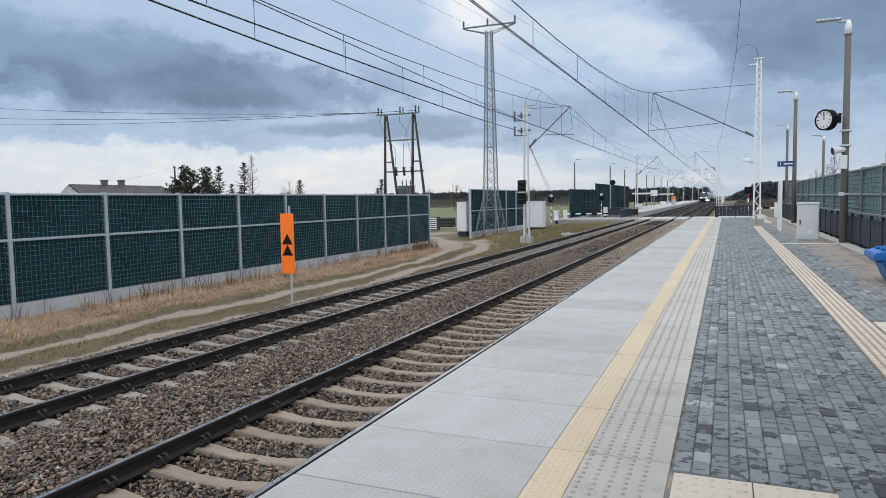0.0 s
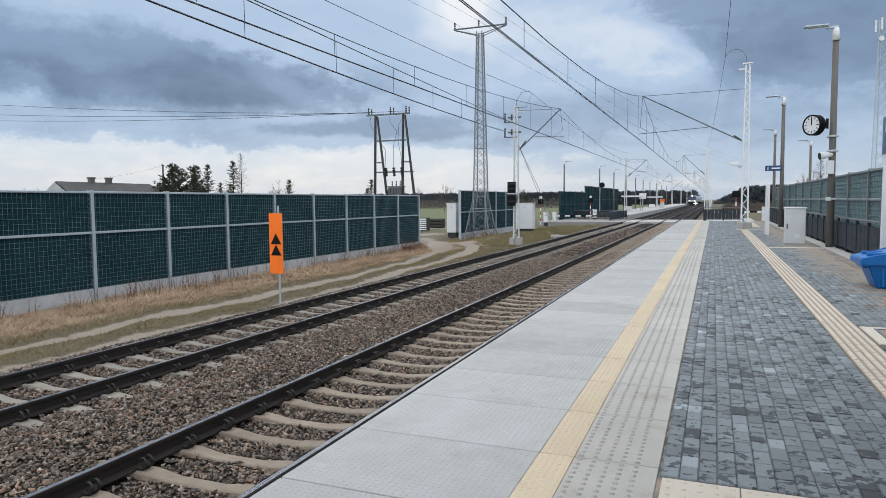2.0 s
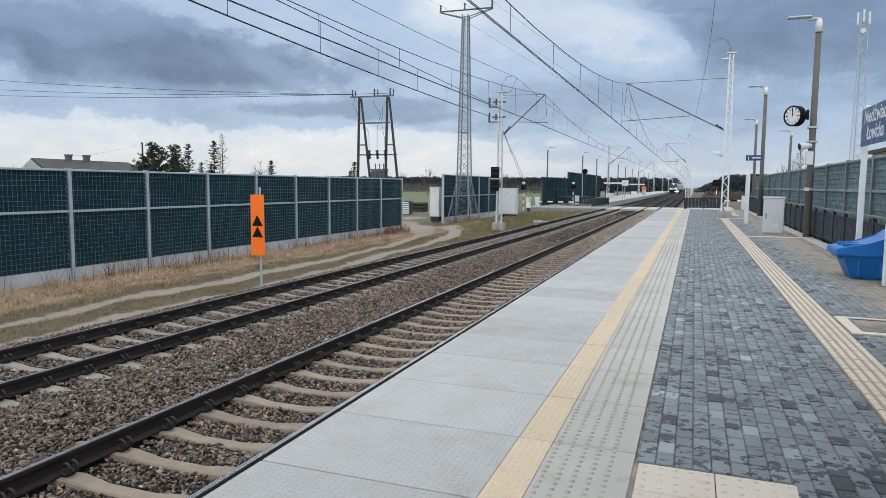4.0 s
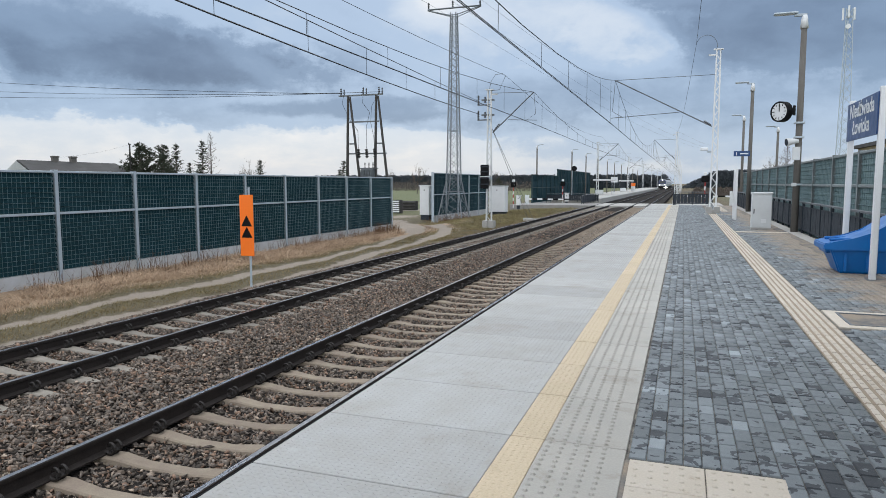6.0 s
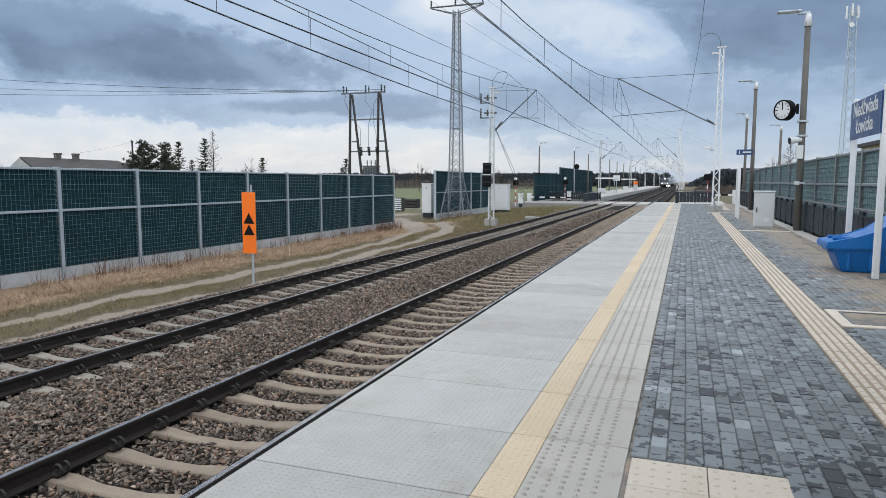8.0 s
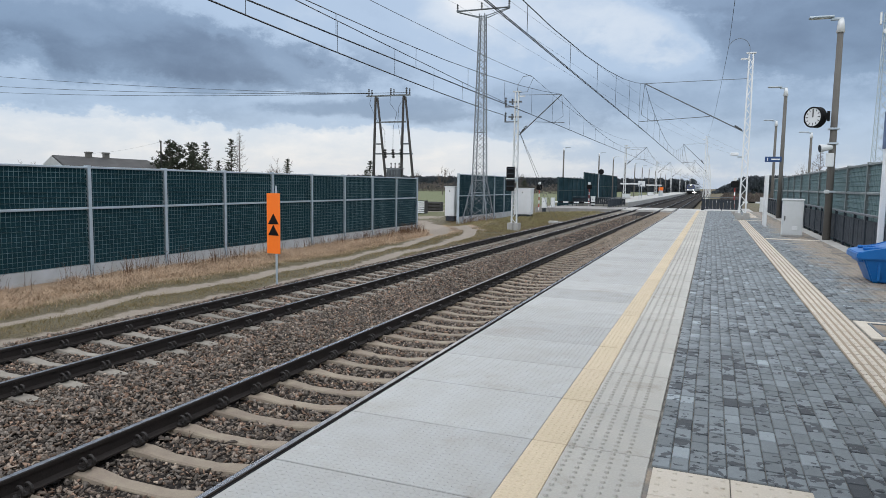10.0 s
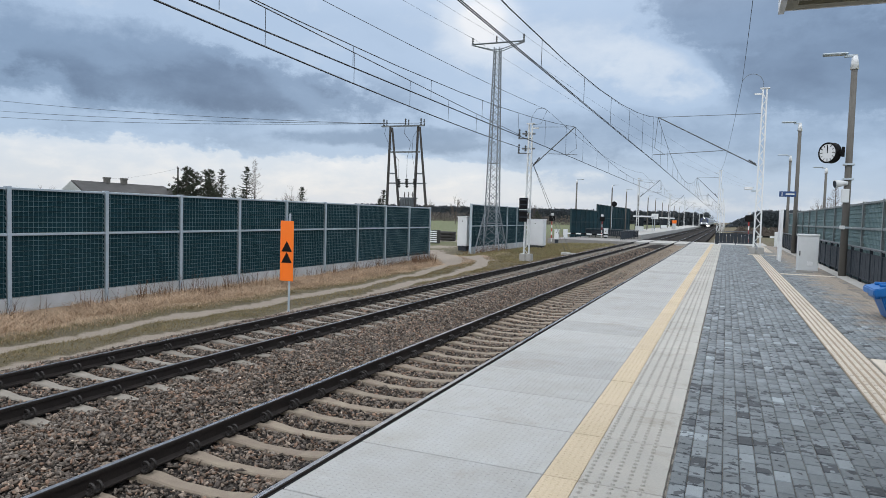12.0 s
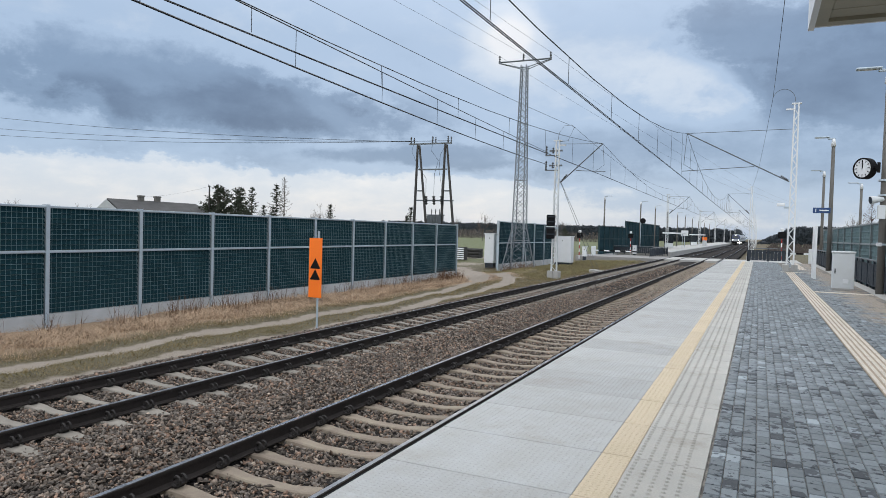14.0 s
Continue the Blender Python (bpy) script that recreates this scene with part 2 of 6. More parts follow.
def paver_mat(name, per_object):
    """Dark concrete cobbles: each its own shade and its own damp stain, which stops at the joint."""
    m = mat(name, (0.160, 0.181, 0.194), 0.72, vary=0.14, scale=16, fine=170, bump=0.5, depth=0.003, other=(0.138, 0.157, 0.172), blot=0.7, edge=0.2)
    t = m.node_tree
    b = t.nodes["Principled BSDF"]
    base = b.inputs["Base Color"].links[0].from_socket
    g = t.nodes.new("ShaderNodeNewGeometry")
    rnd = t.nodes.new("ShaderNodeObjectInfo").outputs["Random"] if per_object else g.outputs["Random Per Island"]

    def calc(op, a, c=None, d=None):
        n = t.nodes.new("ShaderNodeMath")
        n.operation = op
        for i, v in enumerate((a, c, d)):
            if isinstance(v, (int, float)):
                n.inputs[i].default_value = v
            elif v is not None:
                t.links.new(v, n.inputs[i])
        return n.outputs[0]

    def ranged(v, lo, hi, a, c):
        n = t.nodes.new("ShaderNodeMapRange")
        for i, x in enumerate((lo, hi, a, c)):
            n.inputs[i + 1].default_value = x
        t.links.new(v, n.inputs[0])
        return n.outputs[0]

    def noise_at(vec, scale, detail, dist=0.0):
        n = t.nodes.new("ShaderNodeTexNoise")
        n.inputs["Scale"].default_value, n.inputs["Detail"].default_value, n.inputs["Distortion"].default_value = scale, detail, dist
        t.links.new(vec, n.inputs["Vector"])
        return n.outputs[0]

    r2, r3 = calc("FRACT", calc("MULTIPLY", rnd, 17.31)), calc("FRACT", calc("MULTIPLY", rnd, 61.7))
    off = t.nodes.new("ShaderNodeVectorMath")
    off.operation = "ADD"
    jump = t.nodes.new("ShaderNodeCombineXYZ")
    t.links.new(calc("MULTIPLY", r2, 40.0), jump.inputs[2])
    t.links.new(g.outputs["Position"], off.inputs[0])
    t.links.new(jump.outputs[0], off.inputs[1])
    # large damp areas decide how many cobbles are stained
    area = noise_at(g.outputs["Position"], 1.1, 3)
    stain = calc("ADD", noise_at(off.outputs[0], 13.0, 7, 0.3), calc("MULTIPLY", calc("SUBTRACT", area, 0.5), 0.45))
    stain = calc("ADD", stain, ranged(r3, 0.84, 1.0, 0.0, 0.24))
    wet = ranged(stain, 0.60, 0.625, 0.0, 0.88)
    mx = t.nodes.new("ShaderNodeMix")
    mx.data_type = "RGBA"
    t.links.new(wet, mx.inputs[0])
    t.links.new(base, mx.inputs[6])
    mx.inputs[7].default_value = (0.030, 0.035, 0.043, 1)
    shade = calc("MULTIPLY", ranged(rnd, 0, 1, 0.80, 1.28), ranged(r2, 0.94, 0.97, 1.0, 1.55))
    sc = t.nodes.new("ShaderNodeVectorMath")
    sc.operation = "SCALE"
    t.links.new(mx.outputs[2], sc.inputs[0])
    t.links.new(shade, sc.inputs[3])
    t.links.new(sc.outputs[0], b.inputs["Base Color"])
    return m


M_PAVER, M_PAVERS = paver_mat("dark_paver", True), paver_mat("dark_pavers", False)
M_JOINT = mat("joint_sand", (0.20, 0.185, 0.16), 0.95, vary=0.3, scale=9, fine=120, other=(0.07, 0.065, 0.06), blot=0.9, edge=0.1)
M_VERGE = mat("sandy_paving", (0.275, 0.225, 0.175), 0.95, vary=0.18, scale=2.4, fine=60, other=(0.125, 0.13, 0.135), blot=0.95, edge=0.1)
M_CONC = mat("grey_concrete", (0.42, 0.41, 0.39), 0.85, vary=0.12, scale=2.0, fine=50, other=(0.30, 0.29, 0.27), blot=0.7)
M_PLINTH = mat("plinth_concrete", (0.55, 0.56, 0.575), 0.85, vary=0.08, scale=1.3, fine=40, other=(0.35, 0.35, 0.34), blot=0.8)
M_RUBBER = mat("black_rubber", (0.012, 0.012, 0.014), 0.9, vary=0.2, spec=0.1)
M_RAIL = mat("rail_rust", (0.036, 0.029, 0.026), 0.7, 0.1, vary=0.3, scale=3, fine=90, other=(0.018, 0.016, 0.016), spec=0.2)
M_RAILTOP = mat("rail_running_face", (0.55, 0.55, 0.57), 0.28, 0.9, vary=0.06, scale=4, fine=60, bump=0.05, stretch=(1, 0.05, 1))
M_SLEEPN = mat("sleeper_stained", (0.262, 0.220, 0.163), 0.9, vary=0.14, scale=5, fine=70, other=(0.20, 0.155, 0.125), blot=0.9, rnd=0.14)
M_SLEEPF = mat("sleeper_pale", (0.245, 0.222, 0.19), 0.9, vary=0.12, scale=5, fine=70, other=(0.175, 0.155, 0.132), blot=0.9, rnd=0.15)
M_CLIP = mat("rail_clip_steel", (0.03, 0.026, 0.024), 0.6, 0.3)
M_STONE = mat("ballast_stones", (0.232, 0.190, 0.158), 0.95, vary=0.3, scale=18, fine=120, other=(0.062, 0.054, 0.050), edge=0.1, island=0.60, spec=0.2)
# near-black: the shade between the stones is put into the bed's colour
M_BED_SHADE = mat("ballast_bed", (0.026, 0.022, 0.020), 0.95, vary=0.6, scale=1.3, fine=22, bump=1.0, depth=0.05, other=(0.03, 0.026, 0.023), spec=0.1)
M_STRAW = mat("dry_grass", (0.56, 0.405, 0.275), 0.9, vary=0.2, scale=0.8, fine=30, other=(0.195, 0.135, 0.09), blot=0.9, island=0.5, bump=0)
M_GREENG = mat("short_green_grass", (0.135, 0.116, 0.046), 0.9, vary=0.2, scale=1.6, fine=30, other=(0.26, 0.19, 0.10), blot=0.9, island=0.4, bump=0)
M_PANEL = mat("dark_green_panel", (0.008, 0.041, 0.053), 0.7, vary=0.12, scale=0.9, fine=30, other=(0.005, 0.026, 0.034), blot=0.8, spec=0.12)
M_PANELR = mat("weathered_green_panel", (0.125, 0.195, 0.198), 0.7, vary=0.12, scale=0.9, fine=30, other=(0.092, 0.145, 0.148), blot=0.8)
M_WIRE = mat("green_grey_mesh", (0.165, 0.255, 0.28), 0.5, 0.0, vary=0.08, bump=0)
M_GALV = mat("galvanised_steel", (0.43, 0.50, 0.56), 0.5, 0.1, vary=0.08, scale=3, fine=40, other=(0.33, 0.35, 0.37), bump=0.05)
M_MAST = mat("weathered_galvanised_steel", (0.16, 0.175, 0.19), 0.6, 0.4, vary=0.1, scale=3, fine=40, bump=0.05)
M_TOWER = mat("light_grey_steel", (0.23, 0.255, 0.28), 0.6, 0.1, vary=0.12, scale=3, fine=40, bump=0.05)
M_FENCER = mat("grey_green_steel", (0.24, 0.27, 0.275), 0.55, 0.3, vary=0.08, scale=3, fine=40, bump=0.05)
M_WHITE = mat("white_paint", (0.72, 0.73, 0.74), 0.45, vary=0.04, scale=2, fine=40, other=(0.62, 0.63, 0.64), bump=0.05)
M_CAB = mat("pale_grey_paint", (0.62, 0.64, 0.65), 0.5, vary=0.04, scale=2, fine=60, other=(0.48, 0.49, 0.48), bump=0.05)
M_DARK = mat("dark_steel", (0.037, 0.045, 0.056), 0.7, 0.0, vary=0.12, spec=0.2)
M_BLACK = mat("black_paint", (0.008, 0.008, 0.009), 0.7, vary=0.1, spec=0.15)
M_WOOD = mat("old_grey_wood", (0.062, 0.058, 0.056), 0.9, vary=0.25, scale=3, fine=50, stretch=(1, 1, 0.1))
M_POLE = mat("brown_grey_concrete", (0.145, 0.138, 0.126), 0.9, vary=0.12, scale=2, fine=50, other=(0.12, 0.11, 0.10), blot=0.8)
M_ORANGE = mat("orange_sheet", (0.98, 0.20, 0.015), 0.45, vary=0.03, scale=2, other=(0.88, 0.16, 0.012), bump=0.02)
M_BLUE = mat("blue_plastic", (0.003, 0.140, 0.43), 0.4, vary=0.05, scale=4, fine=60, other=(0.004, 0.105, 0.36), bump=0.05, spec=0.5)
M_NAVY = mat("navy_sheet", (0.014, 0.058, 0.18), 0.4, vary=0.04, bump=0.02)
M_REDP = mat("red_paint", (0.36, 0.03, 0.025), 0.5, vary=0.05)
M_SOFFIT = mat("beige_soffit", (0.35, 0.325, 0.255), 0.6, vary=0.04, scale=1.5)
M_CABLE = mat("overhead_cable", (0.045, 0.050, 0.058), 0.6, 0.4, vary=0.1, bump=0)
M_INS = mat("dark_insulator", (0.028, 0.028, 0.031), 0.3, vary=0.1, bump=0)
M_LOCOB = mat("train_blue", (0.014, 0.028, 0.085), 0.35, vary=0.03, bump=0)
M_LOCOG = mat("train_silver", (0.42, 0.44, 0.46), 0.4, 0.2, vary=0.04, bump=0)
M_GLASS = mat("dark_window_glass", (0.02, 0.025, 0.03), 0.08, vary=0.02, bump=0, spec=0.6)
M_NEEDLE = mat("conifer_needles", (0.050, 0.060, 0.040), 0.9, vary=0.3, island=0.4, bump=0)
M_BARK = mat("tree_bark", (0.10, 0.082, 0.07), 0.95, vary=0.2, scale=4, fine=40)
M_TWIG = mat("bare_twigs", (0.13, 0.105, 0.09), 0.95, vary=0.2, bump=0)
# the bluish tone is distance haze mixed into the trees' colour
M_FOREST_HAZE = mat("far_wood", (0.050, 0.062, 0.074), 0.95, vary=0.2, scale=0.05, island=0.10, bump=0, other=(0.055, 0.058, 0.06))
M_HEDGE = mat("brown_scrub", (0.12, 0.098, 0.084), 0.95, vary=0.2, scale=0.1, island=0.15, bump=0)
M_ROOF = mat("grey_roofing", (0.066, 0.064, 0.064), 0.85, vary=0.12, scale=1, fine=20)
M_RENDER = mat("pale_render", (0.70, 0.69, 0.67), 0.85, vary=0.05, scale=0.6, fine=20)
M_BEIGE = mat("beige_render", (0.50, 0.41, 0.27), 0.85, vary=0.05, scale=0.6, fine=20)
M_GLOW = lamp_mat("headlamp", (1.0, 0.97, 0.9), 2.5)



def sandy(m, x0, x1):
    """Blown sand lies in patches on the paving, more of it towards the railing."""
    t = m.node_tree
    b = t.nodes["Principled BSDF"]
    base = b.inputs["Base Color"].links[0].from_socket
    g = t.nodes.new("ShaderNodeNewGeometry")
    s = t.nodes.new("ShaderNodeSeparateXYZ")
    t.links.new(g.outputs["Position"], s.inputs[0])
    n = t.nodes.new("ShaderNodeTexNoise")
    n.inputs["Scale"].default_value, n.inputs["Detail"].default_value, n.inputs["Roughness"].default_value = 1.9, 7, 0.68
    t.links.new(g.outputs["Position"], n.inputs["Vector"])
    a = t.nodes.new("ShaderNodeMath")
    a.operation, a.inputs[1].default_value = "MULTIPLY_ADD", 3.0
    t.links.new(n.outputs[0], a.inputs[0])
    t.links.new(s.outputs[0], a.inputs[2])
    r = t.nodes.new("ShaderNodeMapRange")
    for i, v in enumerate((x0 + 1.5, x1 + 1.5, 0.0, 0.85)):
        r.inputs[i + 1].default_value = v
    t.links.new(a.outputs[0], r.inputs[0])
    mx = t.nodes.new("ShaderNodeMix")
    mx.data_type = "RGBA"
    t.links.new(r.outputs[0], mx.inputs[0])
    t.links.new(base, mx.inputs[6])
    mx.inputs[7].default_value = (0.30, 0.245, 0.19, 1)
    t.links.new(mx.outputs[2], b.inputs["Base Color"])


sandy(M_PAVERS, 4.4, 5.1)


def mixed_stones(m):
    """Crushed rock of several kinds: grey, reddish, and a few pale pieces."""
    t = m.node_tree
    b = t.nodes["Principled BSDF"]
    base = b.inputs["Base Color"].links[0].from_socket
    g = t.nodes.new("ShaderNodeNewGeometry")
    a = t.nodes.new("ShaderNodeMath")
    a.operation, a.inputs[1].default_value = "MULTIPLY", 23.7
    f = t.nodes.new("ShaderNodeMath")
    f.operation = "FRACT"
    t.links.new(g.outputs["Random Per Island"], a.inputs[0])
    t.links.new(a.outputs[0], f.inputs[0])
    r = t.nodes.new("ShaderNodeValToRGB")
    r.color_ramp.interpolation = "CONSTANT"
    el_ = r.color_ramp.elements
    el_[0].position, el_[0].color = 0.0, (0.88, 0.91, 0.93, 1)
    el_[1].position, el_[1].color = 0.955, (1.55, 1.5, 1.42, 1)
    for pos, col in ((0.34, (1.0, 0.96, 0.92, 1)), (0.62, (1.14, 0.92, 0.80, 1)), (0.80, (0.62, 0.62, 0.64, 1))):
        el_.new(pos).color = col
    t.links.new(f.outputs[0], r.inputs[0])
    mx = t.nodes.new("ShaderNodeMix")
    mx.data_type, mx.blend_type = "RGBA", "MULTIPLY"
    mx.inputs[0].default_value = 1.0
    t.links.new(base, mx.inputs[6])
    t.links.new(r.outputs[0], mx.inputs[7])
    t.links.new(mx.outputs[2], b.inputs["Base Color"])


mixed_stones(M_STONE)


def stained(m, colour, scale, cut, strength):
    """Uneven dirt in drifting patches with a broken rim."""
    t = m.node_tree
    b = t.nodes["Principled BSDF"]
    base = b.inputs["Base Color"].links[0].from_socket
    g = t.nodes.new("ShaderNodeNewGeometry")
    n = t.nodes.new("ShaderNodeTexNoise")
    n.inputs["Scale"].default_value, n.inputs["Detail"].default_value, n.inputs["Roughness"].default_value, n.inputs["Distortion"].default_value = scale, 9, 0.72, 0.4
    t.links.new(g.outputs["Position"], n.inputs["Vector"])
    r = t.nodes.new("ShaderNodeMapRange")
    for i, v in enumerate((cut, cut + 0.14, 0.0, strength)):
        r.inputs[i + 1].default_value = v
    t.links.new(n.outputs[0], r.inputs[0])
    mx = t.nodes.new("ShaderNodeMix")
    mx.data_type = "RGBA"
    t.links.new(r.outputs[0], mx.inputs[0])
    t.links.new(base, mx.inputs[6])
    mx.inputs[7].default_value = (*colour, 1)
    t.links.new(mx.outputs[2], b.inputs["Base Color"])


stained(M_SLAB, (0.27, 0.24, 0.20), 1.1, 0.54, 0.5)
stained(M_SLAB, (0.46, 0.47, 0.47), 2.3, 0.58, 0.55)
stained(M_TACT, (0.25, 0.225, 0.18), 2.6, 0.54, 0.55)
stained(M_CREAM, (0.34, 0.26, 0.19), 4.0, 0.58, 0.6)
stained(M_YELLOW, (0.40, 0.32, 0.22), 3.0, 0.57, 0.5)
stained(M_PLINTH, (0.33, 0.31, 0.27), 1.5, 0.57, 0.5)

# ---- mesh helpers ----


def mesh_of(bm, name, material, smooth=False):
    me = bpy.data.meshes.new(name)
    bmesh.ops.recalc_face_normals(bm, faces=bm.faces)
    bm.to_mesh(me)
    bm.free()
    for mm in material if isinstance(material, (list, tuple)) else [material]:
        me.materials.append(mm)
    if smooth:
        me.shade_smooth()
    return me


def part(name, bm, material, parent, label="", smooth=False):
    me = bm if isinstance(bm, bpy.types.Mesh) else mesh_of(bm, name, material, smooth)
    ob = new(name, me)
    ob.parent = parent
    return tagged(ob, label)


def thing(name, label, category, at=(0, 0, 0), group="", kind="", turn=0.0):
    ob = new(name)
    ob.empty_display_size = 0.2
    ob.matrix_world = pose(*at, 0, 0, turn)
    return tagged(ob, label, category, group, kind)


def solo(name, bm, material, label, category, at=(0, 0, 0), group="", kind="", turn=0.0, smooth=False):
    ob = new(name, bm if isinstance(bm, bpy.types.Mesh) else mesh_of(bm, name, material, smooth))
    ob.matrix_world = pose(*at, 0, 0, turn)
    return tagged(ob, label, category, group, kind)


def box(bm, x0, x1, y0, y1, z0, z1, bev=0.0, mi=0):
    r = bmesh.ops.create_cube(bm, size=1, matrix=Matrix.LocRotScale(((x0 + x1) / 2, (y0 + y1) / 2, (z0 + z1) / 2), None, (abs(x1 - x0), abs(y1 - y0), abs(z1 - z0))))
    vs = r["verts"]
    fs = {f for v in vs for f in v.link_faces}
    for f in fs:
        f.material_index = mi
    if bev:
        bmesh.ops.bevel(bm, geom=list({e for v in vs for e in v.link_edges}), offset=bev, segments=1, affect="EDGES")
    return bm


def boxes(*args, bev=0.0):
    bm = bmesh.new()
    for a in args:
        box(bm, *a, bev=bev)
    return bm


def tube(bm, pts, r, sides=6, taper=None, cap=True):
    """A round bar along a line of points; taper: the radius at its end."""
    pts = [Vector(p) for p in pts]
    rings = []
    for i, p in enumerate(pts):
        d = (pts[min(i + 1, len(pts) - 1)] - pts[max(i - 1, 0)]).normalized()
        up = Vector((0, 0, 1)) if abs(d.z) < 0.9 else Vector((1, 0, 0))
        u = d.cross(up).normalized()
        v = d.cross(u)
        rr = r if taper is None else r + (taper - r) * i / (len(pts) - 1)
        rings.append([bm.verts.new(p + (u * math.cos(k * math.tau / sides) + v * math.sin(k * math.tau / sides)) * rr) for k in range(sides)])
    for a1, b1 in zip(rings, rings[1:]):
        for k in range(sides):
            bm.faces.new((a1[k], a1[(k + 1) % sides], b1[(k + 1) % sides], b1[k]))
    if cap and sides > 2:
        bm.faces.new(rings[0])
        bm.faces.new(rings[-1])
    return bm


def prism(bm, profile, y0, y1, axis="y"):
    """A closed outline (pairs) pulled along an axis."""
    def put(a, c, s):
        return (a, s, c) if axis == "y" else ((s, a, c) if axis == "x" else (a, c, s))
    lo = [bm.verts.new(put(a, c, y0)) for a, c in profile]
    hi = [bm.verts.new(put(a, c, y1)) for a, c in profile]
    n = len(profile)
    for k in range(n):
        bm.faces.new((lo[k], lo[(k + 1) % n], hi[(k + 1) % n], hi[k]))
    bm.faces.new(lo)
    bm.faces.new(hi)
    return bm


def arrays_mesh(name, verts, faces, material):
    """A mesh from numpy arrays of corners and of faces with the same number of corners."""
    me = bpy.data.meshes.new(name)
    n, k = faces.shape
    me.vertices.add(len(verts))
    me.vertices.foreach_set("co", np.ascontiguousarray(verts, dtype=np.float32).ravel())
    me.loops.add(n * k)
    me.loops.foreach_set("vertex_index", np.ascontiguousarray(faces, dtype=np.int32).ravel())
    me.polygons.add(n)
    me.polygons.foreach_set("loop_start", np.arange(0, n * k, k, dtype=np.int32))
    me.materials.append(material)
    me.update(calc_edges=True)
    me.validate()
    return me


rng = np.random.default_rng(7)


def scatter(name, shapes, spots, sizes, material, flat=1.0):
    """Many turned copies of a few small shapes (corners, triangles) joined into one mesh."""
    vs, fs, off = [], [], 0
    pick = rng.integers(0, len(shapes), len(spots))
    for i, (v, f) in enumerate(shapes):
        at, sz = spots[pick == i], sizes[pick == i]
        n = len(at)
        if not n:
            continue
        q = rng.normal(size=(n, 4))
        q /= np.linalg.norm(q, axis=1, keepdims=True)
        w, x, y, z = q.T
        R = np.stack([1 - 2 * (y * y + z * z), 2 * (x * y - z * w), 2 * (x * z + y * w), 2 * (x * y + z * w), 1 - 2 * (x * x + z * z), 2 * (y * z - x * w), 2 * (x * z - y * w), 2 * (y * z + x * w), 1 - 2 * (x * x + y * y)], 1).reshape(n, 3, 3)
        p = np.einsum("nij,vj->nvi", R, v) * sz[:, None, None]
        p[..., 2] *= flat
        p += at[:, None]
        vs.append(p.reshape(-1, 3))
        fs.append((f[None] + np.arange(n)[:, None, None] * len(v) + off).reshape(-1, 3))
        off += n * len(v)
    return arrays_mesh(name, np.concatenate(vs), np.concatenate(fs), material)


def rock_shapes(n, count):
    """Angular broken stones: hulls of a few random corners."""
    out = []
    for _ in range(n):
        bm = bmesh.new()
        sx = Vector((random.uniform(0.9, 1.45), random.uniform(0.6, 0.95), random.uniform(0.38, 0.66)))
        for _ in range(count):
            d = Vector((random.gauss(0, 1), random.gauss(0, 1), random.gauss(0, 1))).normalized() * random.uniform(0.40, 0.62)
            bm.verts.new(d * sx)
        bmesh.ops.convex_hull(bm, input=bm.verts)
        loose = [v for v in bm.verts if not v.link_faces]
        bmesh.ops.delete(bm, geom=loose, context="VERTS")
        bmesh.ops.recalc_face_normals(bm, faces=bm.faces)
        bm.verts.index_update()
        bmesh.ops.triangulate(bm, faces=bm.faces)
        out.append((np.array([v.co[:] for v in bm.verts]), np.array([[v.index for v in f.verts] for f in bm.faces])))
        bm.free()
    return out

# ---- ground: one sheet to the horizon ----
X_EDGE, X_TACT, RAIL_Z = 0.0, 2.04, -0.735
NEAR_AXIS, FAR_AXIS = -2.03, -5.99
# the dirt road is two wheel ruts that part before the gap in the fence
RUTS = [[(-10.1, -20), (-10.1, 6), (-10.2, 10), (-10.35, 12.5), (-10.15, 16), (-10.05, 19), (-10.2, 22.2), (-10.65, 27), (-11.4, 33), (-12.4, 36.7), (-14.9, 40.8), (-17.5, 45)],
        [(-8.45, -20), (-8.5, 11.5), (-8.55, 16.5), (-8.75, 19.6), (-9.15, 25), (-9.4, 29.3), (-10.05, 34.5), (-10.9, 37.5), (-13.0, 40.5), (-15.8, 43.3), (-21, 51), (-25, 66), (-31, 90), (-36, 140)]]


def road_gap(x, y):
    """Distance from the dirt road's middle line."""
    best = np.full(np.shape(x), 1e9)
    for (ax, ay), (bx, by) in [ab for rut in RUTS for ab in zip(rut, rut[1:])]:
        t = np.clip(((x - ax) * (bx - ax) + (y - ay) * (by - ay)) / ((bx - ax) ** 2 + (by - ay) ** 2), 0, 1)
        best = np.minimum(best, np.hypot(x - ax - t * (bx - ax), y - ay - t * (by - ay)))
    return best


def ground_z(x, y):
    z = np.full(np.shape(x), -1.12)
    z = z - 0.20 * np.clip((-x - 11) / 3.5, 0, 1)
    z = z + 0.05 * np.sin(x * 1.3 + y * 0.31) * np.sin(y * 0.7 - x * 0.4) + 0.03 * np.sin(x * 3.1 + 1) * np.sin(y * 2.3)
    gap = road_gap(x, y)
    z = z - 0.07 * np.exp(-((gap / 0.36) ** 2))
    z = z + 0.22 * np.exp(-(((x + 12.0) / 1.8) ** 2)) * np.clip((y - 36) / 4, 0, 1) * np.clip((70 - y) / 10, 0, 1)
    under = (x > -8.15) & (x < 7.0)
    return np.where(under & (y < 2000), -1.45, z)


